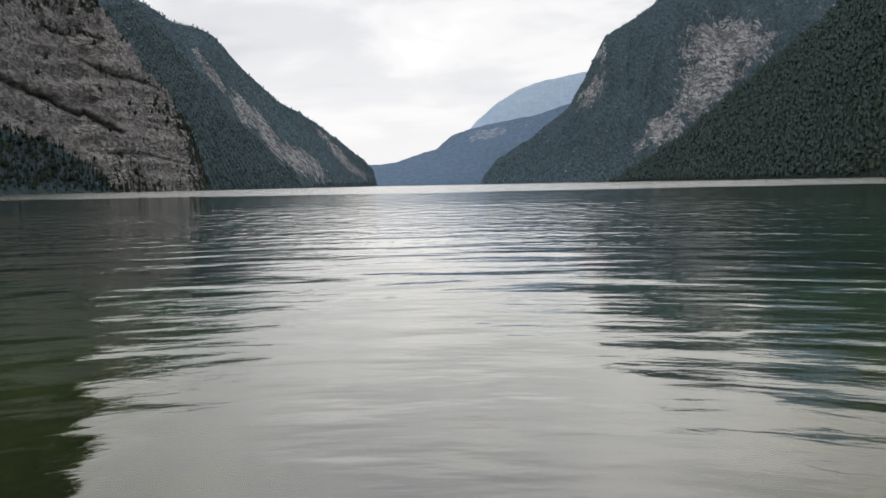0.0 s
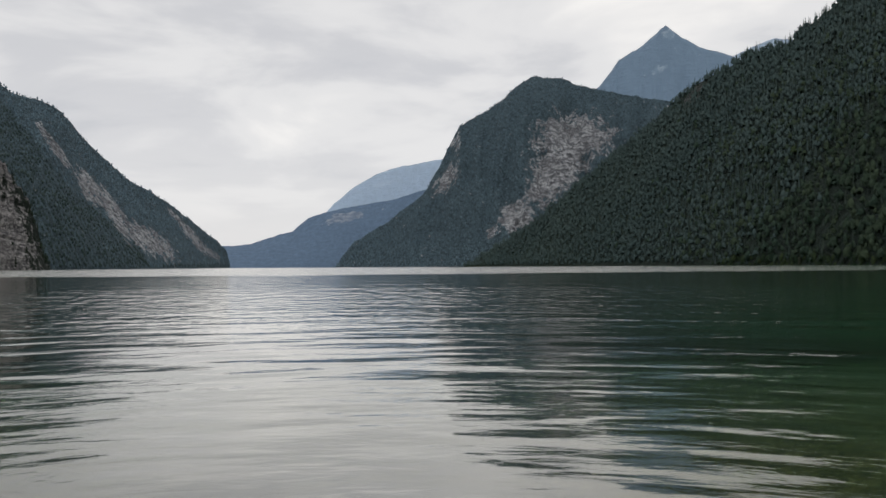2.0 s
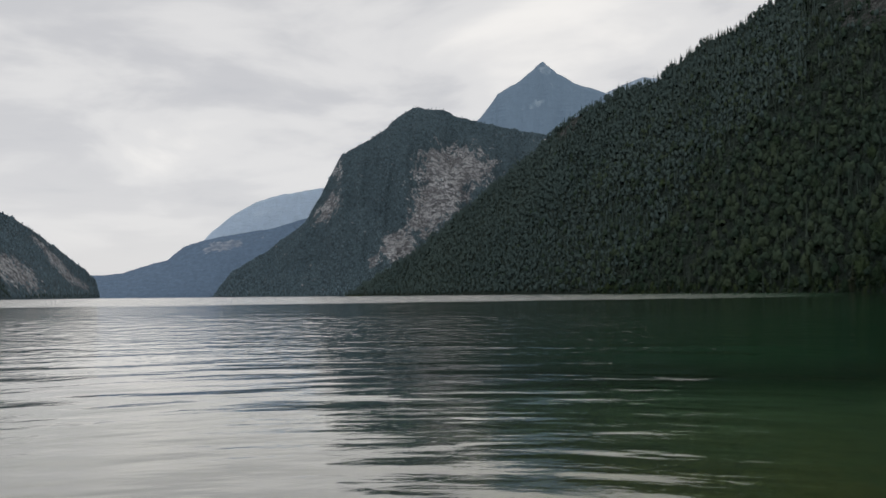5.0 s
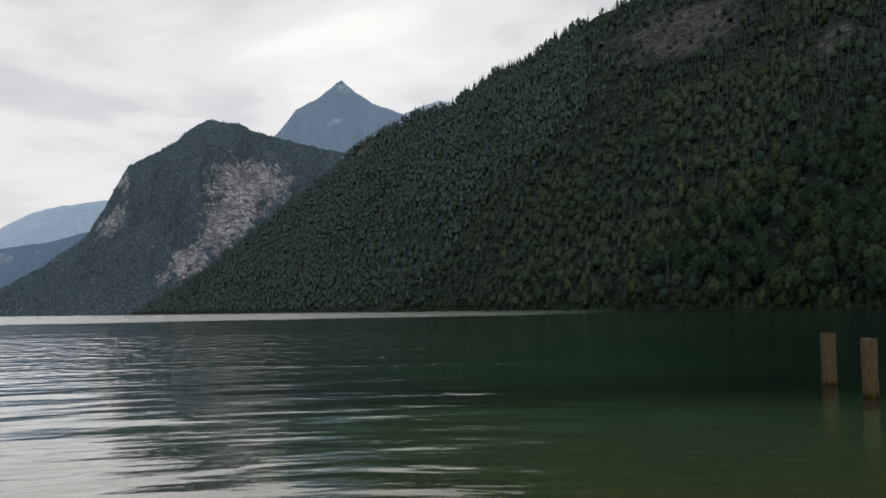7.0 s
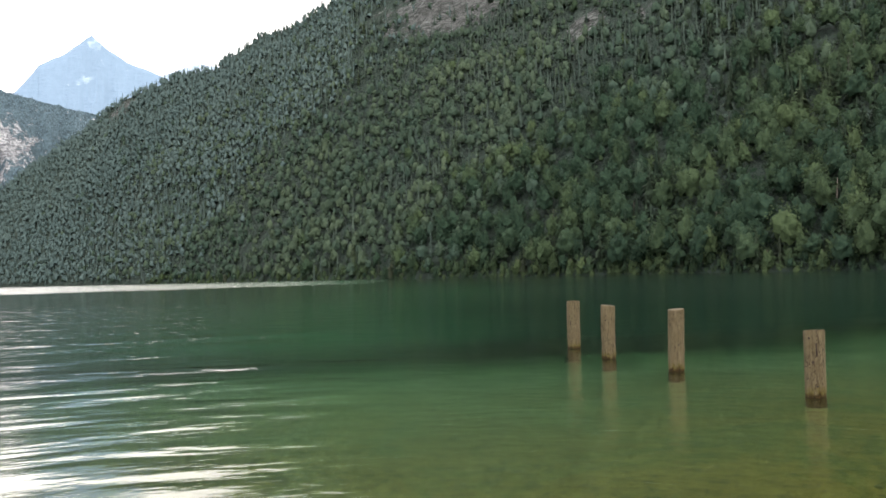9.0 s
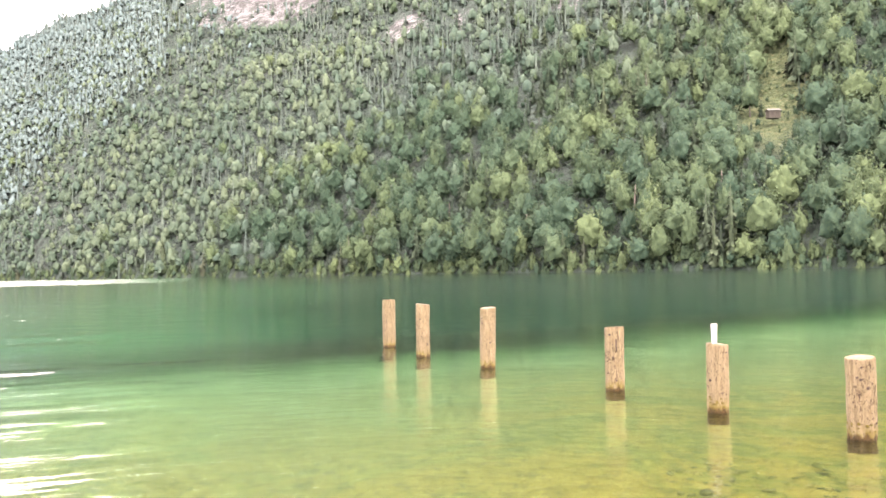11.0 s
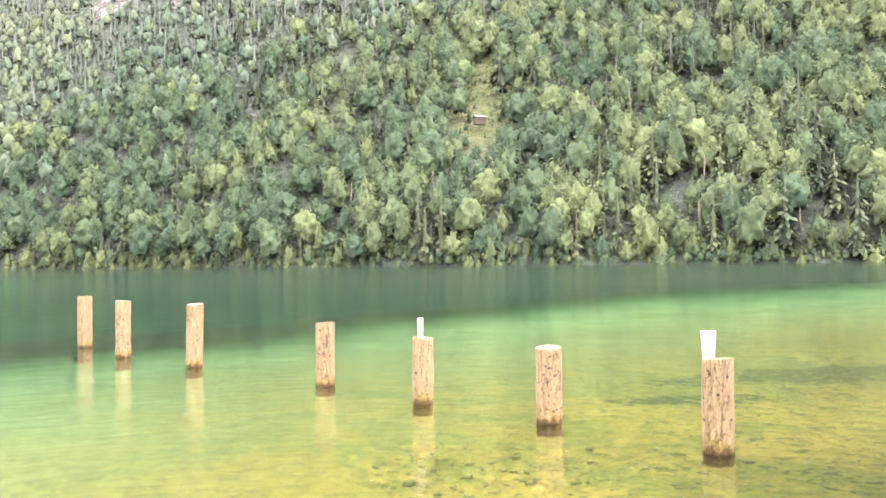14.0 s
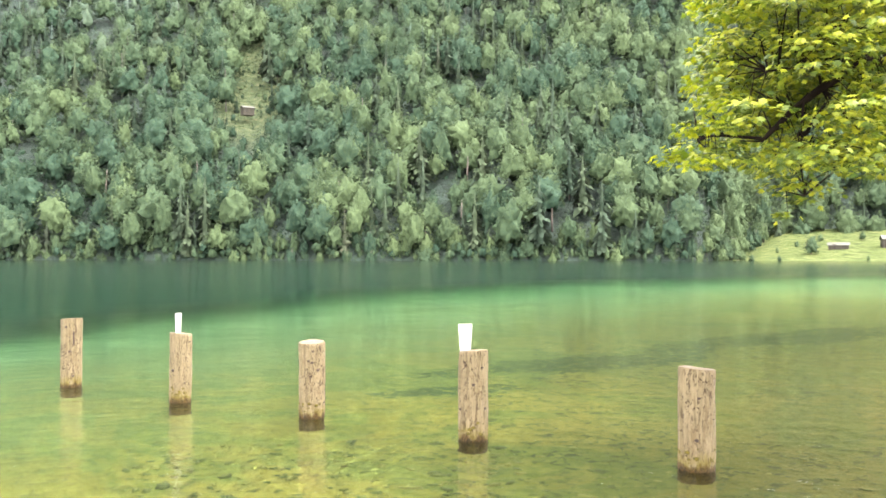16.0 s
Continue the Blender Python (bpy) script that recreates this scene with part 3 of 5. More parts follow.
FAR_RIDGE = Mountain(26, 40, table([(26, 4600), (40, 4600)]), table([(26, 4780), (40, 4780)]),
                     table([(26, 11.8), (27.8, 12.7), (29.2, 13.3), (30.3, 13.6), (33, 13.2), (40, 12)]), 1.0, 0.02, 0.02, 0, 12, 0.05)
RIGHT.build("mountain_right", M_SLOPE, 500, 80, "steep mountainside wooded with beech, maple and spruce, pale rock bands above", "mountainside")
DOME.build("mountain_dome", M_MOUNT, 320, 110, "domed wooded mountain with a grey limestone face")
LEFT_CLIFF.build("cliff", M_CLIFF, 260, 160, "tall pale limestone cliff with ledges above the lake", "cliff")
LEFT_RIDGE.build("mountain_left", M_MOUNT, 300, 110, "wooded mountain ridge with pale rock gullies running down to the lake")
LEFT_FOOT.build("wooded_bank", M_MOUNT, 120, 30, "dark wooded bank at the foot of the cliff", "bank")
VALLEY.build("hill_valley", M_HILL, 220, 60, "wooded hill closing the valley, blue with haze, with a pale rock band", "hill")
FAR_PALE.build("mountain_far", M_PALE_HAZE, 140, 40, "distant mountain behind the valley, pale blue with haze")
PEAK.build("mountain_peak", M_FAR, 200, 70, "pyramid-shaped peak with bare rocky summit, blue with haze", "peak")
FAR_RIDGE.build("ridge_far", M_PALE_HAZE, 80, 30, "distant ridge, pale blue with haze", "ridge")

# meadow on the far shore
m, t = material("meadow_grass")
p = place(t)
g = ramp(t, fbm(t, p, 0.25, 6, 0.7), [(0.36, (0.020, 0.034, 0.012)), (0.50, (0.044, 0.060, 0.019)), (0.62, (0.074, 0.086, 0.034)), (0.74, (0.090, 0.086, 0.046))])
b = nd(t, "ShaderNodeBsdfPrincipled", Base_Color=g, Roughness=0.9, Normal=bump(t, fbm(t, p, 1.2, 4, 0.7), 0.5))
b.inputs["Specular IOR Level"].default_value = 0.05
finish(t, b.outputs[0])
M_GRASS = m


def meadow_height(az, r):
    s = np.clip((r - 342) / 130, 0, 1.2)
    return -0.6 + 15.5 * s ** 1.1 * smooth(107.2, 112.5, az) + 0.5 * fnoise(az * 1.5, r * 0.05, 3, 61)


az = np.linspace(107, 140, 130)
rr = np.linspace(338, 485, 60)
a, r = np.meshgrid(az, rr, indexing="ij")
x, y = polar(a, r)
tagged(new("meadow", raw_mesh("meadow", np.stack([x, y, meadow_height(a, r)], -1).reshape(-1, 3), grid_faces(*a.shape), M_GRASS)),
       "bright green sloping lakeside meadow", "meadow", kind="structure")


# ---- trees of the far shores ----
ICO = bmesh.new()
bmesh.ops.create_icosphere(ICO, subdivisions=1, radius=1.0)
ICO_V = np.array([q.co[:] for q in ICO.verts])
ICO_F = np.array([[q.index for q in f.verts] for f in ICO.faces])
ICO.free()
rng = np.random.default_rng(7)


def leaf_tris(centre, normal, size, rng):
    """Ragged leafy sprays: one triangle each, lying across the normals."""
    n = len(centre)
    side = np.cross(normal, rng.normal(size=(n, 3)))
    side /= np.linalg.norm(side, axis=1, keepdims=True) + 1e-9
    other = np.cross(normal, side)
    s = size * rng.uniform(0.6, 1.3, (n, 1))
    v = np.stack([centre + side * s, centre - side * s * 0.6 + other * s * 0.8, centre - side * s * 0.5 - other * s * 0.9], 1)
    return v.reshape(-1, 3), np.arange(3 * n).reshape(n, 3)


def broadleaf(seed, core, lumps, sprays, size):
    """A crown of unit height: one lumpy mass of leaf clumps in tiers, with loose sprays over it."""
    g = np.random.default_rng(seed)
    wide, foot, peak = g.uniform(0.22, 0.33), g.uniform(0.0, 0.14), g.uniform(0.93, 1.0)
    point, skew = g.uniform(0.05, 0.40), g.uniform(-0.06, 0.06, 2)
    k = np.arange(lumps) + 0.5
    z = 1 - 1.75 * k / lumps + g.uniform(-0.09, 0.09, lumps)
    z = np.clip(z, -0.8, 1.0)
    ang = k * 2.39996 + g.uniform(-0.5, 0.5, lumps)
    knob = np.stack([np.sqrt(1 - z * z) * np.cos(ang), np.sqrt(1 - z * z) * np.sin(ang), z], -1)
    push = g.uniform(0.14, 0.52, lumps)
    reach = g.uniform(0.75, 1.3, lumps) * (2.2 / lumps)
    mid = np.array([0, 0, foot + (peak - foot) * 0.44])

    def skin(q):
        """Point of the crown in the direction q, and the way out of the clump it belongs to."""
        d2 = ((q[:, None] - knob[None]) ** 2 * np.array([1, 1, 3.0])).sum(-1) / reach[None]
        bulge = np.exp(-d2) * push[None]
        near = bulge.argmax(1)
        r = 0.62 + bulge.max(1)
        up = np.clip(q[:, 2], 0, 1)
        girth = wide * (1 - point * up ** 1.3)
        p = q * r[:, None] * np.stack([girth, girth, np.full(len(q), (peak - foot) * 0.53)], -1) + mid
        p[:, :2] += skew * np.clip(p[:, 2:] - 0.3, 0, 1)
        n = q * 0.62 + (q - knob[near]) * np.sqrt(0.70 / reach[near])[:, None] + np.array([0, 0, 0.06])
        return p, n / (np.linalg.norm(n, axis=1, keepdims=True) + 1e-9)

    bm = bmesh.new()
    bmesh.ops.create_icosphere(bm, subdivisions=core, radius=1.0)
    bm.transform(pose(0, 0, 0, *g.uniform(0, 360, 3)))
    bmesh.ops.delete(bm, geom=[q for q in bm.verts if q.co.z < -0.80], context="VERTS")
    bm.verts.index_update()
    dirs = np.array([q.co[:] for q in bm.verts])
    fs = [np.array([[q.index for q in f.verts] for f in bm.faces])]
    bm.free()
    v0, n0 = skin(dirs)
    vs, ns = [(v0 - mid) * (0.75 if sprays else 1.0) * g.uniform(0.80, 1.14, (len(dirs), 1)) + mid], [n0]
    if sprays:
        home = g.choice(lumps, sprays, p=push / push.sum())
        q = knob[home] + g.normal(size=(sprays, 3)) * np.sqrt(reach[home])[:, None] * np.array([0.50, 0.50, 0.32]) + np.array([0, 0, 0.06])
        q /= np.linalg.norm(q, axis=1, keepdims=True)
        p, n = skin(q)
        tilt = n * 0.6 + g.normal(size=n.shape) * 0.55
        tilt /= np.linalg.norm(tilt, axis=1, keepdims=True)
        v, f = leaf_tris((p - mid) * g.uniform(0.84, 1.09, (sprays, 1)) + mid, tilt, size, g)
        fs.append(f + len(dirs)), vs.append(v), ns.append(np.repeat(n, 3, axis=0))
    return np.concatenate(vs), np.concatenate(fs), np.concatenate(ns)


def conifer(seed, boughs, core, wide=0.17, bare=0.10, full=0.75):
    """Spruce of unit height: many drooping, ragged boughs round a slender core."""
    g = np.random.default_rng(seed)
    up = bare + (1 - bare) * (1 - np.sqrt(1 - g.uniform(0, 0.985, boughs)))
    ang = g.uniform(0, 6.283, boughs)
    ragged = 0.72 + 0.38 * np.sin(ang * 2 + up * 9 + seed) * np.sin(up * 23 + seed * 1.3)
    out = (wide * ((1 - up) / (1 - bare)) ** full + 0.010) * g.uniform(0.55, 1.25, boughs) * ragged
    across = np.stack([-np.sin(ang), np.cos(ang), g.normal(size=boughs) * 0.35], -1) * (out * (0.42 if boughs < 60 else 0.15) + 0.005)[:, None]
    way = np.stack([np.cos(ang), np.sin(ang), np.zeros(boughs)], -1)
    root = way * (out * 0.12)[:, None] + np.stack([out * 0, out * 0, up + out * 0.25], -1)
    tip = way * out[:, None] + np.stack([out * 0, out * 0, up + out * g.uniform(-0.75, 0.0, boughs)], -1)
    mid = (root * 0.40 + tip * 0.60) + np.stack([out * 0, out * 0, out * 0.06], -1)
    blades = np.stack([root, mid + across, tip, mid - across], 1).reshape(-1, 3)
    k = np.arange(boughs)[:, None] * 4
    faces = np.concatenate([k + np.array([[0, 1, 2]]), k + np.array([[0, 2, 3]])])
    a = np.arange(core) * 2 * math.pi / core
    cone = np.concatenate([np.stack([np.cos(a) * wide * 0.33, np.sin(a) * wide * 0.33, np.full(core, bare)], -1), [[0, 0, 1.0]]])
    i = np.arange(core)
    cf = np.stack([i, (i + 1) % core, np.full(core, core)], -1) + len(blades)
    v = np.concatenate([blades, cone])
    n = v * np.array([1, 1, 0]) / (np.hypot(v[:, :1], v[:, 1:2]) + 1e-6) + np.array([0, 0, 0.65])
    return v, np.concatenate([faces, cf]), n / np.linalg.norm(n, axis=1, keepdims=True)


def grow(mount, spacing, az0, az1, v1=1.0, el_max=21.0, seed=0, keep=0.18):
    """Places for trees on a mountain, thinner on rock: az, x, y, z, distance."""
    g = np.random.default_rng(seed)
    a0, a1 = max(az0, mount.az0), min(az1, mount.az1)
    span = np.radians(a1 - a0)
    aa = np.linspace(a0, a1, 60)
    b, c = mount.base(aa), mount.crest(aa)
    area = (span * (c ** 2 - b ** 2) / 2).mean()
    n = int(area / spacing ** 2)
    cells = (c ** 2 - b ** 2) / (c ** 2 - b ** 2).sum()
    # even but unordered: a low-discrepancy sequence, shaken
    even = (np.arange(n)[:, None] * np.array([0.7548776662, 0.5698402910]) + g.uniform(0, 0.35 / math.sqrt(n), (n, 2))) % 1.0
    az = np.interp(even[:, 0], np.concatenate([[0], np.cumsum(cells)]), np.linspace(a0, a1, 61))
    b, c = mount.base(az), mount.crest(az)
    v = (np.sqrt(b ** 2 + even[:, 1] * (c ** 2 - b ** 2)) - b) / np.maximum(c - b, 1)
    x, y, z = mount.at(az, v)
    el = np.degrees(np.arctan2(z - 1.5, np.hypot(x, y)))
    bare = mount.rock(az, v)
    bare = bare + 0.6 * fnoise(x * 0.05, y * 0.05, 3, 77) * (bare > 0.22)
    ok = (el < el_max) & (v <= v1) & ((bare < 0.42) | (g.uniform(0, 1, n) < keep)) & (z > -0.5)
    return az[ok], x[ok], y[ok], z[ok], np.hypot(x, y)[ok]


def forest(name, protos, spots, heights, mat, tones, label, g):
    """One joined wood from prototype crowns, each turned, scaled and toned for itself."""
    vs, fs, ts, ns, k = [], [], [], [], 0
    pick = g.integers(0, len(protos), len(heights))
    for j, (pv, pf, pn) in enumerate(protos):
        idx = np.nonzero(pick == j)[0]
        if not len(idx):
            continue
        h, ang, fat = heights[idx], g.uniform(0, 6.28, len(idx)), g.uniform(0.85, 1.2, len(idx))
        c, s = np.cos(ang)[:, None], np.sin(ang)[:, None]
        X = (pv[None, :, 0] * c - pv[None, :, 1] * s) * (h * fat)[:, None] + spots[idx, 0:1]
        Y = (pv[None, :, 0] * s + pv[None, :, 1] * c) * (h * fat)[:, None] + spots[idx, 1:2]
        Z = (pv[None, :, 2] - 0.06) * h[:, None] + spots[idx, 2:3] - 0.4
        vs.append(np.stack([X, Y, Z], -1).reshape(-1, 3))
        fs.append((pf[None] + (np.arange(len(idx)) * len(pv))[:, None, None] + k).reshape(-1, 3))
        ts.append(np.repeat(tones[idx], len(pv)))
        ns.append(np.stack([pn[None, :, 0] * c - pn[None, :, 1] * s, pn[None, :, 0] * s + pn[None, :, 1] * c, np.repeat(pn[None, :, 2], len(idx), 0)], -1).reshape(-1, 3))
        k += len(idx) * len(pv)
    ob = new(name, raw_mesh(name, np.concatenate(vs), np.concatenate(fs), mat, (("tone", np.concatenate(ts)), ("outward", np.concatenate(ns))), soft=mat not in (M_BROAD, M_CONIF, M_MIDWOOD)))
    return tagged(ob, label, "forest", kind="stuff")


BROAD_NEAR = [broadleaf(100 + q, 3, 28, 390, 0.0185) for q in range(14)]
BROAD_MID = [broadleaf(200 + q, 2, 14, 60, 0.034) for q in range(8)]
BROAD_LOW = [broadleaf(650 + q, 1, 6, 10, 0.07) for q in range(6)]
CONIF_NEAR = [conifer(300 + q, 270, 6, w, b, f) for q, (w, b, f) in enumerate(((0.17, 0.08, 0.8), (0.15, 0.15, 0.6), (0.19, 0.10, 0.9), (0.14, 0.35, 0.5), (0.17, 0.22, 0.55), (0.13, 0.10, 0.7)))]
CONIF_MID = [conifer(400 + q, 30, 5, 0.16) for q in range(5)]
CONIF_FAR = [conifer(500 + q, 5, 5, 0.2, 0.03) for q in range(4)]
BROAD_FAR = [broadleaf(600 + q, 1, 6, 0, 0.1) for q in range(4)]


def stems(spots, heights, g):
    """Pale trunks that show in the gaps of the wood, joined."""
    n = len(heights)
    a = np.arange(4) * math.pi / 2
    ring = np.stack([np.cos(a), np.sin(a), a * 0], -1)
    rad = heights * g.uniform(0.009, 0.014, n)
    foot = spots[:, None, :] + ring[None] * rad[:, None, None] + np.array([0, 0, -2.0])
    lean = g.normal(size=(n, 3)) * np.array([0.035, 0.035, 0]) * heights[:, None] + np.stack([heights * 0, heights * 0, heights * g.uniform(0.55, 0.8, n)], -1)
    head = spots[:, None, :] + ring[None] * (rad * 0.5)[:, None, None] + lean[:, None, :]
    v = np.concatenate([foot, head], 1).reshape(-1, 3)
    i = np.arange(4)
    f = np.stack([i, (i + 1) % 4, (i + 1) % 4 + 4, i + 4], -1)
    f = (f[None] + (np.arange(n) * 8)[:, None, None]).reshape(-1, 4)
    return tagged(new("tree_trunks", raw_mesh("tree_trunks", v, f, M_STEM)), "pale grey trunks standing among the leaves of the wood", "trunks", kind="stuff")


def wood(name, label, spots, near, share, g, mats, tall=(11, 29), tone=(0.08, 0.8), scrub=None):
    """Splits places into broadleaf trees and spruces and grows a wood of each."""
    broad, conif = near
    x, y, z = spots.T
    is_con = fnoise(x * 0.02, y * 0.02, 3, 91) * 0.5 + g.uniform(-0.5, 0.5, len(x)) + 0.5 < share
    for flag, protos, kind, mat in ((False, broad, "broadleaf", mats[0]), (True, conif, "conifer", mats[1])):
        sel = is_con == flag
        if sel.sum() < 2:
            continue
        h = (tall[0] + (tall[1] - tall[0]) * g.beta(1.6, 1.6, sel.sum())) * (1.05 if flag else 1.0)
        if scrub is not None:
            h = np.where(scrub[sel], h * 0.35, h)
        tones = np.clip(g.normal(0.42, 0.27 if mat is M_BROAD else 0.16, sel.sum()) + 0.4 * fnoise(x[sel] * 0.015, y[sel] * 0.015, 2, 95) + 0.38 * fnoise(x[sel] * 0.005, y[sel] * 0.005, 3, 96), *tone)
        forest(name, protos, spots[sel], h, mat, tones, label % kind, g)
        if protos is BROAD_NEAR or protos is CONIF_NEAR:
            some = g.uniform(0, 1, len(h)) < 0.08
            stems(spots[sel][some], h[some], g)


g = np.random.default_rng(17)
az, x, y, z, dist = grow(RIGHT, 8.5, 10.6, 126, seed=1, keep=0.10)
spots = np.stack([x, y, z], -1)
shore_dist = dist - RIGHT.base(az)
# the clearing above the hut stays open
el = np.degrees(np.arctan2(z - 1.5, dist))
clear = (el > 7.6) & (el < 14.2) & (np.abs(az - 78.5 + 0.25 * (el - 9) - 0.06 * (el - 9) ** 2) < np.interp(el, (7.6, 9.2, 10.2, 11.6, 14.2), (0.55, 0.65, 0.85, 0.5, 0.1)) + 0.4 * smooth(8.8, 10, el) * fnoise(az * 1.6, el * 1.6, 3, 64))
ok = ~clear & ((dist > 640) | (g.uniform(0, 1, len(dist)) < 0.76))
az, spots, dist, shore_dist, el = az[ok], spots[ok], dist[ok], shore_dist[ok], el[ok]
low = (np.abs(az - 78.5) < 1.4) & (el > 5.6) & (el < 9.8)
share = 0.10 + 0.38 * smooth(8, 14, el + 3 * fnoise(az * 0.4, el * 0.4, 2, 58)) * (1 - 0.6 * smooth(66, 80, az)) + 0.16 * smooth(600, 800, dist) * (az > 30)
# each farther band takes foliage with more haze in its colour
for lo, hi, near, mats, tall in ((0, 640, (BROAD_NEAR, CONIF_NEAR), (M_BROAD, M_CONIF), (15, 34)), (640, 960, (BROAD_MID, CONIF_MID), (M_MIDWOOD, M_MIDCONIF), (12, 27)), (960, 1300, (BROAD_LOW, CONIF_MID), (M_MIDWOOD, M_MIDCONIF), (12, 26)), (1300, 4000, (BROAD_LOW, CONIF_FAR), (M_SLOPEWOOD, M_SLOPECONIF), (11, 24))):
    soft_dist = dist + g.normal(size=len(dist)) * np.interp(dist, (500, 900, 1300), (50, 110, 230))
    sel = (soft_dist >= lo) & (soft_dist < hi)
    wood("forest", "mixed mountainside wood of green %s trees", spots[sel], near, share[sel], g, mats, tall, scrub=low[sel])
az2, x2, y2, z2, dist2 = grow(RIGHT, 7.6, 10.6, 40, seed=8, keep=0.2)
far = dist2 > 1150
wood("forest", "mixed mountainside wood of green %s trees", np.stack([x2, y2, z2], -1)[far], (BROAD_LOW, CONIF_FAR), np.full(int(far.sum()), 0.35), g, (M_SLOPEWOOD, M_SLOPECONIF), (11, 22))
# young growth under the tall trees near the shore
young = np.nonzero((dist < 700) & ~((np.abs(az - 78.4) < 2.0) & (el > 5.5) & (el < 14)) & (g.uniform(0, 1, len(dist)) < 0.62))[0]
under = spots[young] + np.stack([g.uniform(-5, 5, len(young)), g.uniform(-5, 5, len(young)), np.full(len(young), -1.0)], -1)
forest("undergrowth", BROAD_MID, under, g.uniform(5, 10, len(young)), M_BROAD, np.clip(g.normal(0.22, 0.20, len(young)), 0, 1), "young broadleaf growth filling the wood under tall trees", g)
thicket = np.nonzero((dist >= 660) & (dist < 1400) & (g.uniform(0, 1, len(dist)) < 0.7))[0]
under = spots[thicket] + np.stack([g.uniform(-5, 5, len(thicket)), g.uniform(-5, 5, len(thicket)), np.full(len(thicket), -1.0)], -1)
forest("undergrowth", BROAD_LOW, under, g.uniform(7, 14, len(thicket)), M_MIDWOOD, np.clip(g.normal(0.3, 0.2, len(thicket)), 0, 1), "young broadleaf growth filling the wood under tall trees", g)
# bushes lean out over the waterline
az2 = g.uniform(40, 108.5, 520)
az2 = az2[fnoise(az2 * 1.1, az2 * 0, 3, 66) > -0.32]
x2, y2, z2 = RIGHT.at(az2, g.uniform(0.0, 0.012, len(az2)))
forest("bushes", BROAD_MID, np.stack([x2, y2, np.maximum(z2, 0.0) - 0.6], -1), g.uniform(3.0, 8.5, len(az2)), M_BROAD, np.clip(g.normal(0.4, 0.28, len(az2)), 0, 1), "green bushes leaning out over the far waterline", g)
# low bushes scattered over the clearing
az2, el2 = g.normal(78.3, 0.9, 90), g.uniform(8.0, 13.5, 90)
v2 = np.array([np.interp(e, *(lambda q: (np.degrees(np.arctan2(q[2] - 1.5, np.hypot(q[0], q[1]))), np.linspace(0, 1, 80)))(RIGHT.at(np.full(80, q0), np.linspace(0, 1, 80)))) for q0, e in zip(az2, el2)])
forest("bushes", BROAD_MID, np.stack(RIGHT.at(az2, v2), -1), g.uniform(1.2, 4.5, 90), M_BROAD, g.uniform(0.2, 0.9, 90), "low green bushes scattered over the steep clearing", g)
# a thin line of tall spruces stands on the crest
az = np.sort(g.uniform(27.5, 40.5, 150))
az = az[fnoise(az * 1.3, az * 0, 3, 55) > -0.25]
v = g.uniform(0.965, 1.0, len(az))
forest("forest", CONIF_MID, np.stack(RIGHT.at(az, v), -1), g.uniform(11, 23, len(az)), M_CONIF, g.uniform(0, 0.4, len(az)), "thin line of tall dark spruces on the crest", g)
for mount, gap, seed, share, low in ((DOME, 9.5, 2, 0.30, 0.07), (LEFT_RIDGE, 9.5, 3, 0.30, 0.08), (LEFT_FOOT, 7.0, 4, 0.35, 1.0), (LEFT_CLIFF, 7.0, 6, 0.5, 0.07)):
    az, x, y, z, dist = grow(mount, gap, -36, 40, seed=seed, keep=low)
    near = mount in (LEFT_FOOT, LEFT_CLIFF)
    spots = np.stack([x, y, z], -1)
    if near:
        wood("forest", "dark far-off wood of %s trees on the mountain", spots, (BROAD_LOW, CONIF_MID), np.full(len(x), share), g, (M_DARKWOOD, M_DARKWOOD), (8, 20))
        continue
    # a spur of the left ridge, set off only by less hazed, darker tree colour, runs down to the lake
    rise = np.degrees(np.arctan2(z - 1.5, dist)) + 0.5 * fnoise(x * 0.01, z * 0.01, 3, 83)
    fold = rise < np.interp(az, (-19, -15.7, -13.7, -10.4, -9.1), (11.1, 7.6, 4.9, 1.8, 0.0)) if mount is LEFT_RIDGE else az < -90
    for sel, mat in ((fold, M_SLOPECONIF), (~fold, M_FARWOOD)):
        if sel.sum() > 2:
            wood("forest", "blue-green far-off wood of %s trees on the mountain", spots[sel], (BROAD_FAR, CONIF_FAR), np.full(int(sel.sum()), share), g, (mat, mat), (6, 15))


# ---- single trees along the far waterline ----
def mesh_object(name, v, f, mat, parent, soft=False, attrs=()):
    ob = new(name, raw_mesh(name, v, f, mat, attrs, soft=soft))
    ob.parent = parent
    return ob


def tube(points, radii, sides=7):
    """Tapered tube along points, closed at its ends."""
    points = [Vector(q) for q in points]
    vs, fs = [], []
    for i, q in enumerate(points):
        way = (points[min(i + 1, len(points) - 1)] - points[max(i - 1, 0)]).normalized()
        side = way.cross(Vector((0.31, 0.9, 0.23))).normalized()
        other = way.cross(side)
        for k in range(sides):
            ang = 2 * math.pi * k / sides
            vs.append(q + (side * math.cos(ang) + other * math.sin(ang)) * radii[i])
    n = len(points)
    for i in range(n - 1):
        for k in range(sides):
            p0, p1 = i * sides + k, i * sides + (k + 1) % sides
            fs += [(p0, p1, p1 + sides), (p0, p1 + sides, p0 + sides)]
    vs += [points[0], points[-1]]
    for k in range(sides):
        fs += [(len(vs) - 2, (k + 1) % sides, k), (len(vs) - 1, (n - 1) * sides + k, (n - 1) * sides + (k + 1) % sides)]
    return np.array([tuple(q) for q in vs]), np.array(fs)


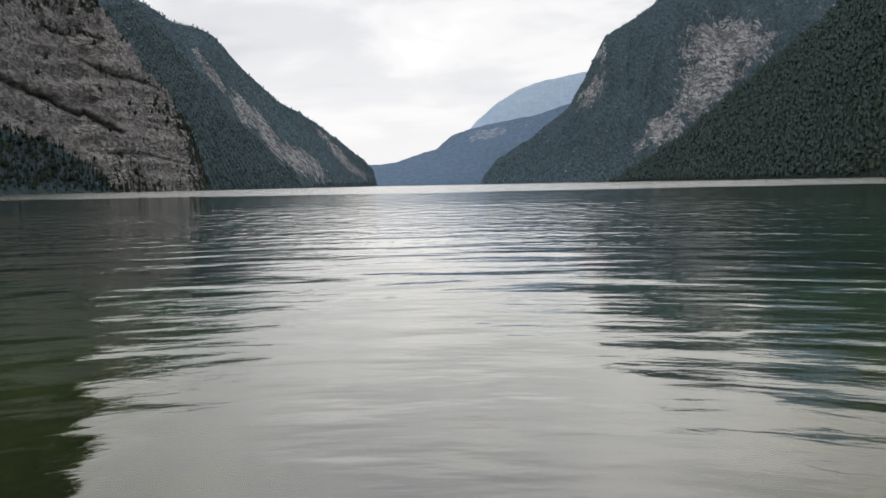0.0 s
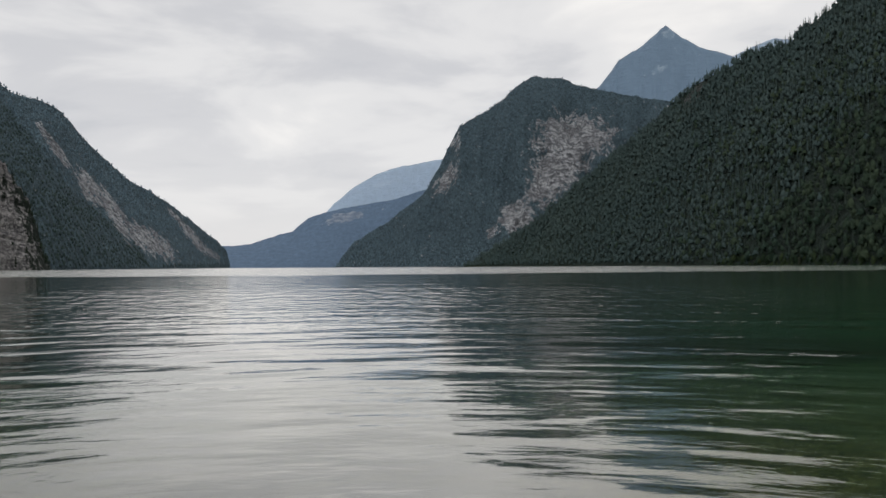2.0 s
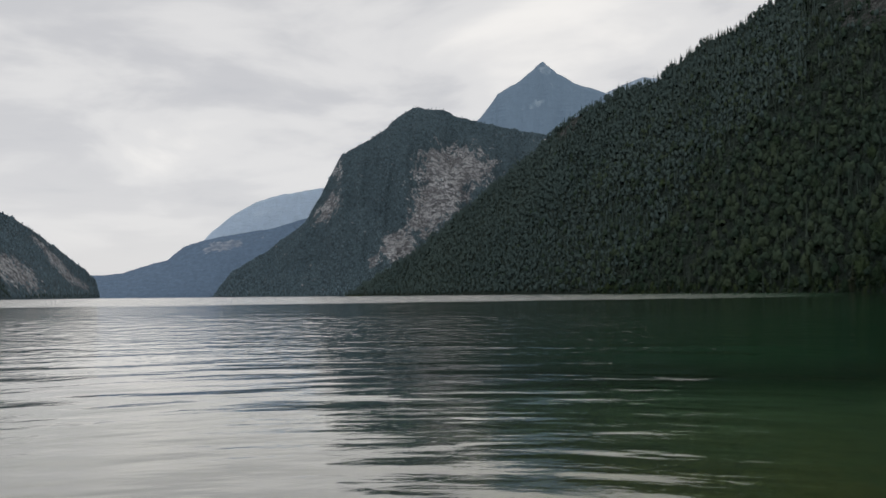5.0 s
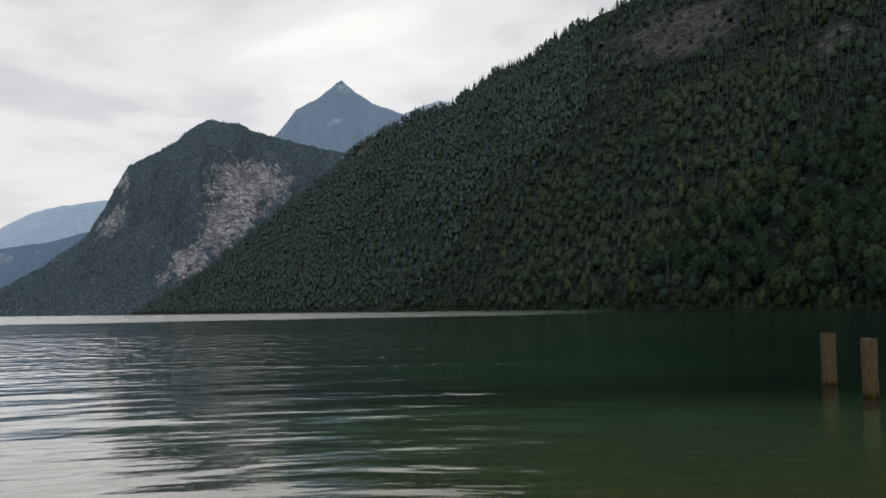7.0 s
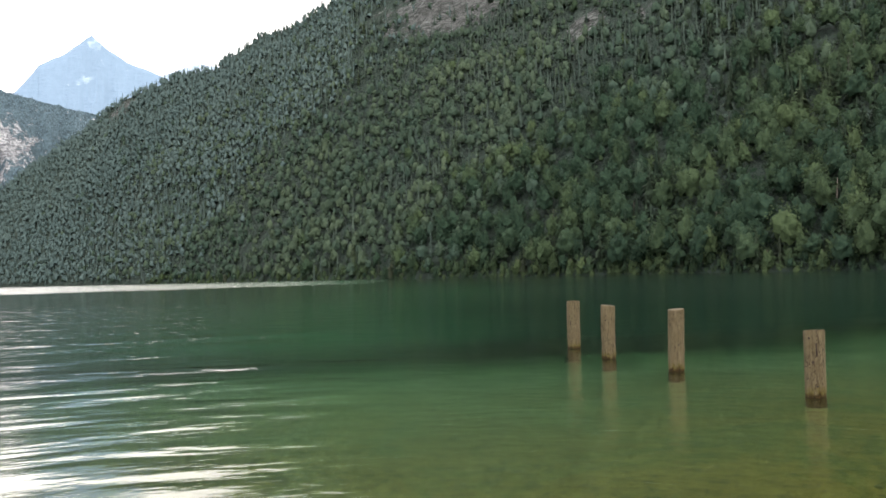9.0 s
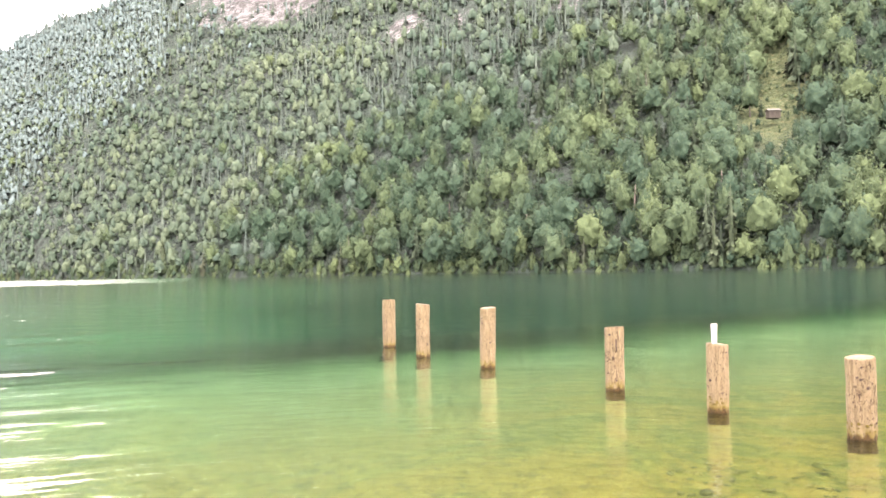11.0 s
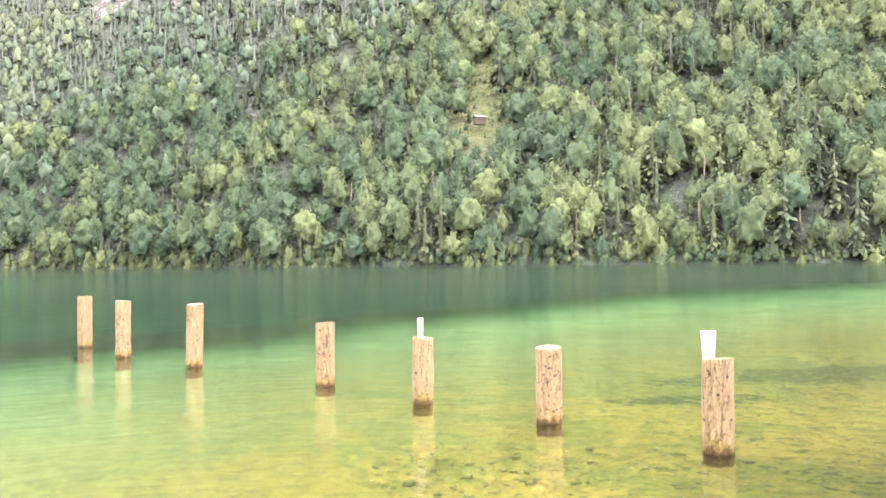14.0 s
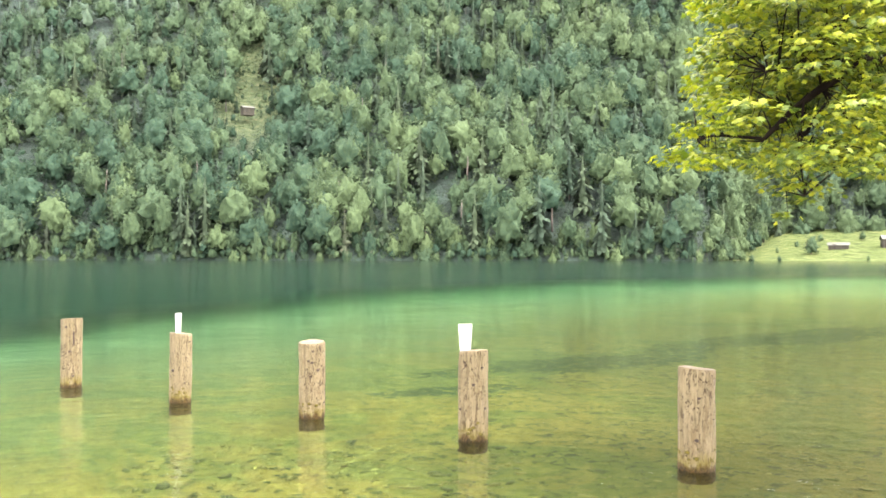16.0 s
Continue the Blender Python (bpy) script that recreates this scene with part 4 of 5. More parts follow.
def tree_model(kind, seed):
    g = np.random.default_rng(seed)
    tree = new("tree" if kind == "broadleaf" else "spruce")
    if kind == "broadleaf":
        v, f, n = broadleaf(seed, 3, 30, 360, 0.0185)
        v[:, 2] = (v[:, 2] - 0.20) * 1.2
        tv, tf = tube([(0, 0, -0.06), (0.01, 0.0, 0.3), (0.0, 0.02, 0.7)], [0.024, 0.018, 0.008])
    else:
        v, f, n = conifer(seed, 280, 8, 0.15, 0.08, 0.65)
        tv, tf = tube([(0, 0, -0.06), (0, 0, 0.5), (0, 0, 0.97)], [0.02, 0.012, 0.003])
    mesh_object("trunk", tv, tf, M_TRUNK, tree, True)
    mesh_object("crown", v, f, M_BROAD_ONE if kind == "broadleaf" else M_CONIF_ONE, tree, False, (("outward", n),))
    label = "green broadleaf tree leaning over the far waterline" if kind == "broadleaf" else "slender dark spruce among the shore trees"
    return tagged(tree, label, "tree", "trees on the far shore")


def place_tree(model, x, y, z, h, turn, fat=1.0):
    return copy_thing(model, pose(x, y, z, 0, 0, turn) @ Matrix.Diagonal((h * fat, h * fat, h, 1)))


g = np.random.default_rng(23)
models = [tree_model("broadleaf", 700 + q) for q in range(8)] + [tree_model("conifer", 720 + q) for q in range(3)]
az = 27.0
while az < 109.5:
    b = float(RIGHT.base(np.array(az)))
    r = b + g.uniform(1.0, 9.0)
    x, y = polar(az, r)
    model = models[int(g.integers(0, 8))] if g.uniform() < 0.86 else models[8 + int(g.integers(0, 3))]
    h = g.uniform(10, 18) * (1.25 if model.name.startswith("spruce") else 1.0)
    place_tree(model, float(x), float(y), float(RIGHT.at(np.array(az), np.array((r - b) / (float(RIGHT.crest(np.array(az))) - b)))[2]) - 0.12 * h, h, g.uniform(0, 360), g.uniform(0.95, 1.25))
    az += math.degrees(g.uniform(3.4, 6.0) / b)
az = 27.0
while az < 110:
    b = float(RIGHT.base(np.array(az)))
    x, y = polar(az, b + g.uniform(-1.0, 4.0))
    h = g.uniform(5.0, 12.0)
    place_tree(models[int(g.integers(0, 8))], float(x), float(y), -0.30 * h, h, g.uniform(0, 360), g.uniform(1.2, 1.8))
    az += math.degrees(g.uniform(3.5, 6.5) / b)
# bushes and trees on the meadow
for az, r, h in ((113.8, 372, 10.5), (109.6, 350, 7), (110.4, 347, 4.5), (108.7, 346, 8), (112.0, 345, 3.5), (116.9, 352, 3.0), (108.9, 362, 12), (109.4, 375, 13), (109.9, 390, 13), (110.3, 405, 13), (110.7, 420, 12), (111.1, 436, 12), (109.1, 350, 9), (109.9, 352, 6), (119.5, 380, 9), (122, 360, 8), (111.9, 380, 3.5), (113.0, 402, 4.0), (114.3, 420, 5.0), (116.6, 425, 6.0)):
    x, y = polar(az, r)
    place_tree(models[int(g.integers(0, 8))], float(x), float(y), float(meadow_height(np.array(az), np.array(r))) - 0.3, h, g.uniform(0, 360), 1.25)
for model in models:
    for ob in (*model.children_recursive, model):
        bpy.data.objects.remove(ob)


def dead_tree(az, el_base, r, h, seed):
    g = np.random.default_rng(seed)
    x, y = (float(q) for q in polar(az, r))
    z = 1.5 + r * math.tan(radians(el_base))
    ob = new("dead_tree")
    ob.matrix_world = pose(x, y, z, g.uniform(-4, 4), g.uniform(-4, 4), g.uniform(0, 360))
    v, f = tube([(0, 0, -5), (0.1, 0, h * 0.4), (-0.1, 0.1, h * 0.75), (0, 0.15, h)], [0.42, 0.36, 0.24, 0.08])
    mesh_object("trunk", v, f, M_SNAG, ob, True)
    for q in range(5):
        z0, ang, ln = h * g.uniform(0.4, 0.95), g.uniform(0, 6.28), g.uniform(0.6, 1.6)
        v, f = tube([(0, 0, z0), (math.cos(ang) * ln, math.sin(ang) * ln, z0 + ln * 0.3)], [0.09, 0.03], 5)
        mesh_object("branch", v, f, M_SNAG, ob)
    return tagged(ob, "bleached dead tree trunk standing among green trees", "dead tree", "dead trees on the mountainside")


for k, (az, el, h) in enumerate(((62.95, 2.5, 9), (63.25, 2.6, 8), (69.9, 3.4, 14), (75.3, 4.6, 10), (92.2, 2.2, 9), (92.6, 5.0, 10), (84.2, 3.8, 8), (106.5, 2.2, 10), (98.1, 2.4, 9), (58.0, 3.5, 9))):
    b = float(RIGHT.base(np.array(az)))
    dead_tree(az, el, b * (1 + el / 36.0) - 7, h, 800 + k)

# ---- huts and boat on the far shore ----
M_PLANK = plain("weathered_boards", (0.016, 0.015, 0.011), (0.040, 0.037, 0.028), 3.0, 0.85, 0.02, 0.15)
M_SHINGLE = plain("grey_shingle_roof", (0.036, 0.039, 0.033), (0.070, 0.075, 0.064), 2.0, 0.85, 0.03)
M_DARK = plain("dark_opening", (0.015, 0.013, 0.012), (0.03, 0.026, 0.022), 2.0, 0.9)
M_WHITE = plain("white_paint", (0.20, 0.20, 0.195), (0.27, 0.27, 0.265), 3.0, 0.5)


def box(sx, sy, sz, cx=0.0, cy=0.0, cz=0.0, bevel=0.0):
    bm = bmesh.new()
    bmesh.ops.create_cube(bm, size=1.0, matrix=Matrix.Translation((cx, cy, cz)) @ Matrix.Diagonal((sx, sy, sz, 1)))
    if bevel:
        bmesh.ops.bevel(bm, geom=bm.edges[:], offset=bevel, segments=2, affect="EDGES")
    return bm


def hut(az, r, z, long, wide, high, label, turn=0.0):
    x, y = (float(q) for q in polar(az, r))
    ob = new("hut")
    ob.matrix_world = pose(x, y, z, 0, 0, -az + turn)
    part("walls", box(long, wide, high + 1.5, 0, 0, high / 2 - 0.75), M_PLANK, ob)
    for side in (-1, 1):
        bm = box(long + 0.9, wide * 0.66, 0.16)
        bm.transform(pose(0, side * wide * 0.29, high + wide * 0.13, side * -26, 0, 0))
        part("roof_slope", bm, M_SHINGLE, ob, "grey shingle roof")
    door = part("door", box(1.0, 0.08, 1.9, -long * 0.22, -wide / 2 - 0.03, 0.95), M_DARK, ob)
    part("frame", box(1.2, 0.05, 2.05, -long * 0.22, -wide / 2 - 0.02, 1.0), M_PLANK, door)
    window = part("window", box(0.8, 0.08, 0.7, long * 0.22, -wide / 2 - 0.03, 1.4), M_DARK, ob)
    part("sill", box(1.0, 0.18, 0.07, long * 0.22, -wide / 2 - 0.06, 1.0), M_PLANK, window)
    return tagged(ob, label, "hut")


def slope_z(az, r):
    b, c = float(RIGHT.base(np.array(az))), float(RIGHT.crest(np.array(az)))
    return float(RIGHT.at(np.array(az), np.array((r - b) / (c - b)))[2])


def on_slope(az, el):
    """Distance at which the right mountainside is met at that rise."""
    for r in np.arange(float(RIGHT.base(np.array(az))), 900, 2.0):
        if math.degrees(math.atan2(slope_z(az, r) - 1.5, r)) >= el:
            return float(r)
    return 900.0


r = on_slope(78.4, 9.05)
hut(78.4, r, slope_z(78.4, r) + 0.2, 6.0, 4.6, 2.3, "small dark wooden hut below a clearing on the mountainside", 20)
hut(115.3, 392, float(meadow_height(np.array(115.3), np.array(392))), 7.6, 4.2, 1.6, "low wooden hay hut with grey roof on the meadow")
hut(118.2, 400, float(meadow_height(np.array(118.2), np.array(400))), 8.5, 6, 3.2, "larger wooden hut with grey roof on the meadow", 10)

boat = new("boat")
boat.matrix_world = pose(*(float(q) for q in polar(8.8, 2600)), 0.0, 0, 0, 80)
bm = box(11, 2.6, 1.3, 0, 0, 0.3, 0.3)
for v in bm.verts:
    if v.co.x > 3:
        v.co.y *= 0.35
part("hull", bm, M_WHITE, boat)
cabin = part("cabin", box(6, 2.0, 1.3, -1, 0, 1.5, 0.1), M_WHITE, boat)
for side in (-1, 1):
    for k in range(4):
        part("window", box(0.9, 0.06, 0.6, -3.1 + 1.4 * k, side * 1.01, 1.65), M_DARK, cabin, "dark cabin window")
tagged(boat, "small white passenger boat far out on the lake", "boat")
spit = new("gravel_spit")
bm = box(80, 22, 3.2, 0, 0, 0.1, 0.7)
part("bank", bm, M_GRASS, spit)
spit.matrix_world = pose(*(float(q) for q in polar(11.7, 2380)), 0, 0, 0, -11.7)
tagged(spit, "small pale grassy spit at the water's edge", "spit")


# ---- posts in the shallows ----
m, t = material("peeled_log")
oc = t.nodes.new("ShaderNodeTexCoord").outputs["Object"]
own = scaled(t, t.nodes.new("ShaderNodeObjectInfo").outputs["Location"], (3.7, 5.3, 0))
oc = nd(t, "ShaderNodeVectorMath", i0=oc, i1=own).outputs[0]
grain = fbm(t, scaled(t, oc, (38, 38, 4.0)), 1.0, 6, 0.66, 0.5)
blot = fbm(t, scaled(t, oc, (15, 15, 9)), 1.0, 5, 0.7, 0.8)
fleck = fbm(t, scaled(t, oc, (42, 42, 20)), 1.0, 4, 0.66, 1.2)
worn = fbm(t, scaled(t, oc, (5, 5, 3)), 1.0, 4, 0.6)
col = ramp(t, grain, [(0.30, (0.058, 0.046, 0.025)), (0.47, (0.100, 0.081, 0.046)), (0.66, (0.134, 0.111, 0.068))])
# tan inner bark left in patches, and dark chips and scars
col = mixc(t, ramp(t, blot, [(0.52, grey(0)), (0.62, grey(0.6))]), col, (0.080, 0.058, 0.030))
chips = math_(t, "MULTIPLY", ramp(t, fleck, [(0.55, grey(0)), (0.60, grey(0.95))]), ramp(t, worn, [(0.40, grey(0.35)), (0.56, grey(1.0))]))
col = mixc(t, chips, col, (0.026, 0.017, 0.010))
scar = ramp(t, fbm(t, scaled(t, oc, (60, 60, 5)), 1.0, 3, 0.6, 0.6), [(0.64, grey(0)), (0.69, grey(0.75))])
col = mixc(t, scar, col, (0.034, 0.023, 0.014))
zz = nd(t, "ShaderNodeSeparateXYZ", Vector=place(t)).outputs[2]
soak = math_(t, "ADD", zz, math_(t, "MULTIPLY", math_(t, "SUBTRACT", fbm(t, scaled(t, oc, (17, 17, 4)), 1.0, 4, 0.65), 0.5), 0.22))
moss = ramp(t, soak, [(0.05, grey(0.7)), (0.09, grey(0.4)), (0.14, grey(0))])
col = mixc(t, math_(t, "MULTIPLY", moss, ramp(t, blot, [(0.40, grey(0.1)), (0.50, grey(1))])), col, (0.074, 0.060, 0.006))
col = mixc(t, ramp(t, soak, [(0.0, grey(0.94)), (0.03, grey(0.85)), (0.055, grey(0))]), col, ramp(t, fleck, [(0.42, (0.012, 0.008, 0.004)), (0.62, (0.052, 0.030, 0.008))]))
b = nd(t, "ShaderNodeBsdfPrincipled", Base_Color=col, Roughness=0.75, Normal=bump(t, math_(t, "SUBTRACT", math_(t, "ADD", grain, math_(t, "MULTIPLY", blot, 0.7)), math_(t, "MULTIPLY", chips, 0.6)), 0.014))
b.inputs["Specular IOR Level"].default_value = 0.12
finish(t, b.outputs[0])
M_LOG = m
M_KNOT = plain("dark_knot", (0.012, 0.008, 0.006), (0.04, 0.027, 0.018), 30.0, 0.85, 0.01)
M_END = plain("sawn_end_grain", (0.060, 0.046, 0.026), (0.094, 0.074, 0.044), 12.0, 0.8, 0.004)


M_MOSS = plain("wet_moss", (0.030, 0.026, 0.004), (0.080, 0.062, 0.006), 40.0, 0.9, 0.01)


def wooden_post(x, y, high, rad, lean, seed, label, mossy=False):
    g = np.random.default_rng(seed)
    floor = float(depth_at(np.array(x), np.array(y)))
    ob = new("wooden_post")
    ob.matrix_world = pose(x, y, 0, lean[0], lean[1], 0)
    zs = np.concatenate([np.linspace(-floor - 0.25, 0, 14)[:-1], np.linspace(0, high, 54)])
    ang = np.linspace(0, 2 * math.pi, 44, endpoint=False)
    Z, A = np.meshgrid(zs, ang, indexing="ij")
    R = rad * (1 + 0.05 * fnoise(np.cos(A) * 1.6 + seed, Z * 3 + np.sin(A) * 1.6, 3, seed, 0.6) + 0.05 * fnoise(np.cos(A) * 4 + seed * 3, Z * 11 + np.sin(A) * 4, 3, seed + 3, 0.6))
    # flats where the bark was drawn off, and the saw's worn rim
    R = R - rad * 0.05 * smooth(0.25, 0.5, fnoise(np.cos(A) * 2.2 - seed, np.sin(A) * 2.2 + Z * 2.1, 2, seed + 8))
    R = np.where(Z > high - 0.012, R * (0.955 + 0.03 * fnoise(A * 3, Z * 0, 2, seed + 5)), R)
    bow = 0.012 * np.sin(Z * 2.4 + seed)
    cut = rad * 0.10 * np.cos(A + seed * 2.1) * smooth(high - 0.06, high, Z)
    v = np.stack([np.cos(A) * R + bow, np.sin(A) * R, Z + cut + 0.004 * fnoise(A * 2.5, Z * 0, 3, seed + 6) * (Z > high - 0.01)], -1).reshape(-1, 3)
    n = len(ang)
    q = grid_faces(len(zs), n)[:, ::-1]
    wrap = np.stack([np.arange(len(zs) - 1) * n + n - 1, np.arange(len(zs) - 1) * n, np.arange(1, len(zs)) * n, np.arange(1, len(zs)) * n + n - 1], -1)
    mesh_object("log", v, np.concatenate([q, wrap]), M_LOG, ob, True)
    bm = bmesh.new()
    top = v[-n:]
    ring = [bm.verts.new((p[0], p[1], p[2] + 0.001)) for p in top]
    mid = bm.verts.new((bow[-1, 0], 0, high + 0.006))
    for k in range(n):
        bm.faces.new((ring[k], ring[(k + 1) % n], mid))
    part("end_face", bm, M_END, ob, "pale sawn end")
    for k in range(int(g.integers(4, 8))):
        a, z, s = g.uniform(0, 6.28), g.uniform(0.12, high - 0.06), g.uniform(0.007, 0.020)
        if k < 3:
            a = math.atan2(-y, -x) + g.uniform(-1.1, 1.1)
        bm = bmesh.new()
        bmesh.ops.create_icosphere(bm, subdivisions=1, radius=1.0)
        bm.transform(pose((rad * 0.985) * math.cos(a) + 0.01 * math.sin(z * 2.4 + seed), rad * 0.985 * math.sin(a), z, 0, 0, math.degrees(a)) @ Matrix.Diagonal((0.012, s, s * 0.8, 1)))
        part("knot", bm, M_KNOT, ob, soft=True)
    # cushions of moss round the wet foot
    for k in range(11 if mossy else 0):
        a, z, s = math.atan2(-y, -x) + g.uniform(-1.3, 1.3), g.uniform(0.06, 0.17), g.uniform(0.006, 0.018)
        bm = bmesh.new()
        bmesh.ops.create_icosphere(bm, subdivisions=2, radius=1.0)
        for v in bm.verts:
            v.co *= g.uniform(0.75, 1.2)
        bm.transform(pose(rad * math.cos(a) + 0.01 * math.sin(z * 2.4 + seed), rad * math.sin(a), z, 0, 0, math.degrees(a)) @ Matrix.Diagonal((0.004, s * 1.2, s * 0.9, 1)))
        part("moss", bm, M_MOSS, ob, "yellow-green moss cushion", soft=True)
    # splinters of bark left along the trunk
    for k in range(1):
        a, z, hgt = g.uniform(0, 6.28), g.uniform(0.25, high - 0.2), g.uniform(0.06, 0.16)
        bm = box(0.010, 0.018, hgt, rad * 1.0, 0, 0, 0.003)
        bm.transform(pose(0, 0, z, 0, 0, math.degrees(a)))
        part("bark_strip", bm, M_KNOT, ob)
    return tagged(ob, label, "post", "posts in the shallows")


POSTS = ((14.87, 10.40, 0.955, 0.133, (0.5, 1.5)), (13.42, 8.58, 0.937, 0.125, (0, 0.6)), (12.33, 6.63, 0.936, 0.122, (0.8, 0.3)), (10.765, 3.915, 0.783, 0.119, (0, -0.4)),
         (9.64, 2.34, 0.709, 0.112, (0, 0.2)), (8.762, 0.866, 0.704, 0.123, (0, 0.5)), (7.725, -0.595, 0.734, 0.122, (0.3, -0.5)), (6.712, -2.13, 0.717, 0.131, (-0.3, -0.6)))
for k, (x, y, high, rad, lean) in enumerate(POSTS):
    wooden_post(x, y, high, rad, lean, 40 + k, "round peeled log post standing in shallow water" if k < 5 else "round peeled log post with wet mossy foot in shallow water", k > 3)


def white_marker(x, y, z, wide, high, turn, lean, label):
    """Small tapered white board, wider at its top."""
    ob = new("white_marker")
    bm = box(wide, 0.012, high, 0, 0, high / 2, 0.002)
    for v in bm.verts:
        v.co.x *= 0.82 + 0.28 * v.co.z / high
    part("board", bm, M_WHITE, ob)
    part("batten", box(0.03, 0.02, high * 0.7, 0, 0.017, high * 0.4, 0.002), M_PLANK, ob)
    ob.matrix_world = pose(x, y, z, lean, 0, turn)
    return tagged(ob, label, "marker", "white markers on the posts")


white_marker(9.625, 2.36, 0.705, 0.080, 0.215, -30, 0, "small white marker board on top of a post")
white_marker(7.70, -0.53, 0.730, 0.108, 0.225, -84, 0, "white tapered marker board on top of a post")


# ---- stones on the lake bed ----
def bed_stones(count, az0, az1, r0, r1, seed):
    """Flat algae-covered stones and tufts strewn over the shallow bed, joined."""
    g = np.random.default_rng(seed)
    az, r = g.uniform(az0, az1, count * 3), np.sqrt(g.uniform(r0 * r0, r1 * r1, count * 3))
    x, y = polar(az, r)
    crowd = fnoise(x * 0.45, y * 0.45, 3, 141) + 0.5 * fnoise(x * 0.12, y * 0.12, 2, 142)
    keep = np.nonzero((g.uniform(-0.9, 0.6, len(x)) < crowd) & (inland(x, y) < -0.6))[0][:count]
    x, y, n = x[keep], y[keep], len(keep)
    size = 0.018 + 0.07 * g.beta(1.0, 5.0, n)
    turn = g.uniform(0, 6.283, n)
    body = ICO_V[None] * np.stack([size * g.uniform(0.8, 1.7, n), size * g.uniform(0.6, 1.0, n), size * g.uniform(0.25, 0.5, n)], -1)[:, None, :] * g.uniform(0.75, 1.2, (n, len(ICO_V), 1))
    c, q = np.cos(turn)[:, None], np.sin(turn)[:, None]
    v = np.stack([body[..., 0] * c - body[..., 1] * q + x[:, None], body[..., 0] * q + body[..., 1] * c + y[:, None], body[..., 2] - depth_at(x, y)[:, None] + 0.02], -1)
    f = (ICO_F[None] + (np.arange(n) * len(ICO_V))[:, None, None]).reshape(-1, 3)
    ob = new("bed_stones", raw_mesh("bed_stones", v.reshape(-1, 3), f, M_STONE, soft=True))
    return tagged(ob, "small dark algae-covered stones strewn over the shallow lake bed", "stones", kind="stuff")


m, t = material("algae_covered_stone")
tone = math_(t, "ADD", math_(t, "MULTIPLY", t.nodes.new("ShaderNodeNewGeometry").outputs["Random Per Island"], 0.7), math_(t, "MULTIPLY", fbm(t, place(t), 30.0, 3, 0.6), 0.3))
col = ramp(t, tone, [(0.1, (0.042, 0.044, 0.008)), (0.45, (0.078, 0.076, 0.013)), (0.65, (0.115, 0.106, 0.020)), (0.9, (0.17, 0.15, 0.036))])
finish(t, nd(t, "ShaderNodeBsdfPrincipled", Base_Color=col, Roughness=0.85).outputs[0])
M_STONE = m
bed_stones(1500, 74, 128, 2.2, 8.2, 5)


# ---- maple over the shallows ----
M_BARK = plain("maple_bark", (0.004, 0.003, 0.002), (0.012, 0.009, 0.006), 9.0, 0.9, 0.01, 0.5, spec=0.05)
M_LEAF = foliage_material("maple_leaf", (0.030, 0.060, 0.004), (0.188, 0.216, 0.008), per_object=True, glow=0.45, fine=1.6, rounded=0.0)
m, t = material("maple_leaves")
tone = t.nodes.new("ShaderNodeNewGeometry").outputs["Random Per Island"]
col = ramp(t, math_(t, "ADD", math_(t, "MULTIPLY", tone, 0.5), math_(t, "MULTIPLY", fbm(t, place(t), 1.6, 3, 0.6), 0.5)), [(0.30, (0.030, 0.060, 0.005)), (0.48, (0.096, 0.140, 0.008)), (0.70, (0.208, 0.238, 0.010))])
b = nd(t, "ShaderNodeBsdfPrincipled", Base_Color=col, Roughness=0.5)
tr = nd(t, "ShaderNodeBsdfTranslucent", Color=col)
mx = nd(t, "ShaderNodeMixShader", Fac=0.45)
lk(t, b.outputs[0], mx.inputs[1]), lk(t, tr.outputs[0], mx.inputs[2])
finish(t, mx.outputs[0])
M_LEAVES = m

# five-lobed leaf in its own plane: tip along +y, stalk at the origin
half = [(0.0, 1.0), (0.12, 0.58), (0.44, 0.80), (0.27, 0.42), (0.60, 0.30), (0.15, 0.05)]
outline = half + [(-x, y) for x, y in half[::-1] if x > 0]
LEAF_V = np.array([(0.0, 0.30, 0.0)] + [(x, y, -0.22 * abs(x) - 0.10 * y * y) for x, y in outline])
LEAF_F = np.array([(0, 1 + k, 1 + (k + 1) % len(outline)) for k in range(len(outline))])

maple = new("maple_tree")
maple.matrix_world = pose(6.2, -7.4, 0.1)
inv = maple.matrix_world.inverted()


def bough(name, points, r0, r1, parent=None, sides=8):
    n = len(points)
    pts = [inv @ Vector(q) for q in points]
    # smooth the way by one round of corner cutting
    fine = [pts[0]]
    for q0, q1 in zip(pts, pts[1:]):
        fine += [q0.lerp(q1, 0.25), q0.lerp(q1, 0.75)]
    fine.append(pts[-1])
    radii = [r0 + (r1 - r0) * (k / (len(fine) - 1)) ** 0.8 for k in range(len(fine))]
    v, f = tube(fine, radii, sides)
    ob = mesh_object(name, v, f, M_BARK, parent or maple, True)
    return ob, [maple.matrix_world @ q for q in fine]


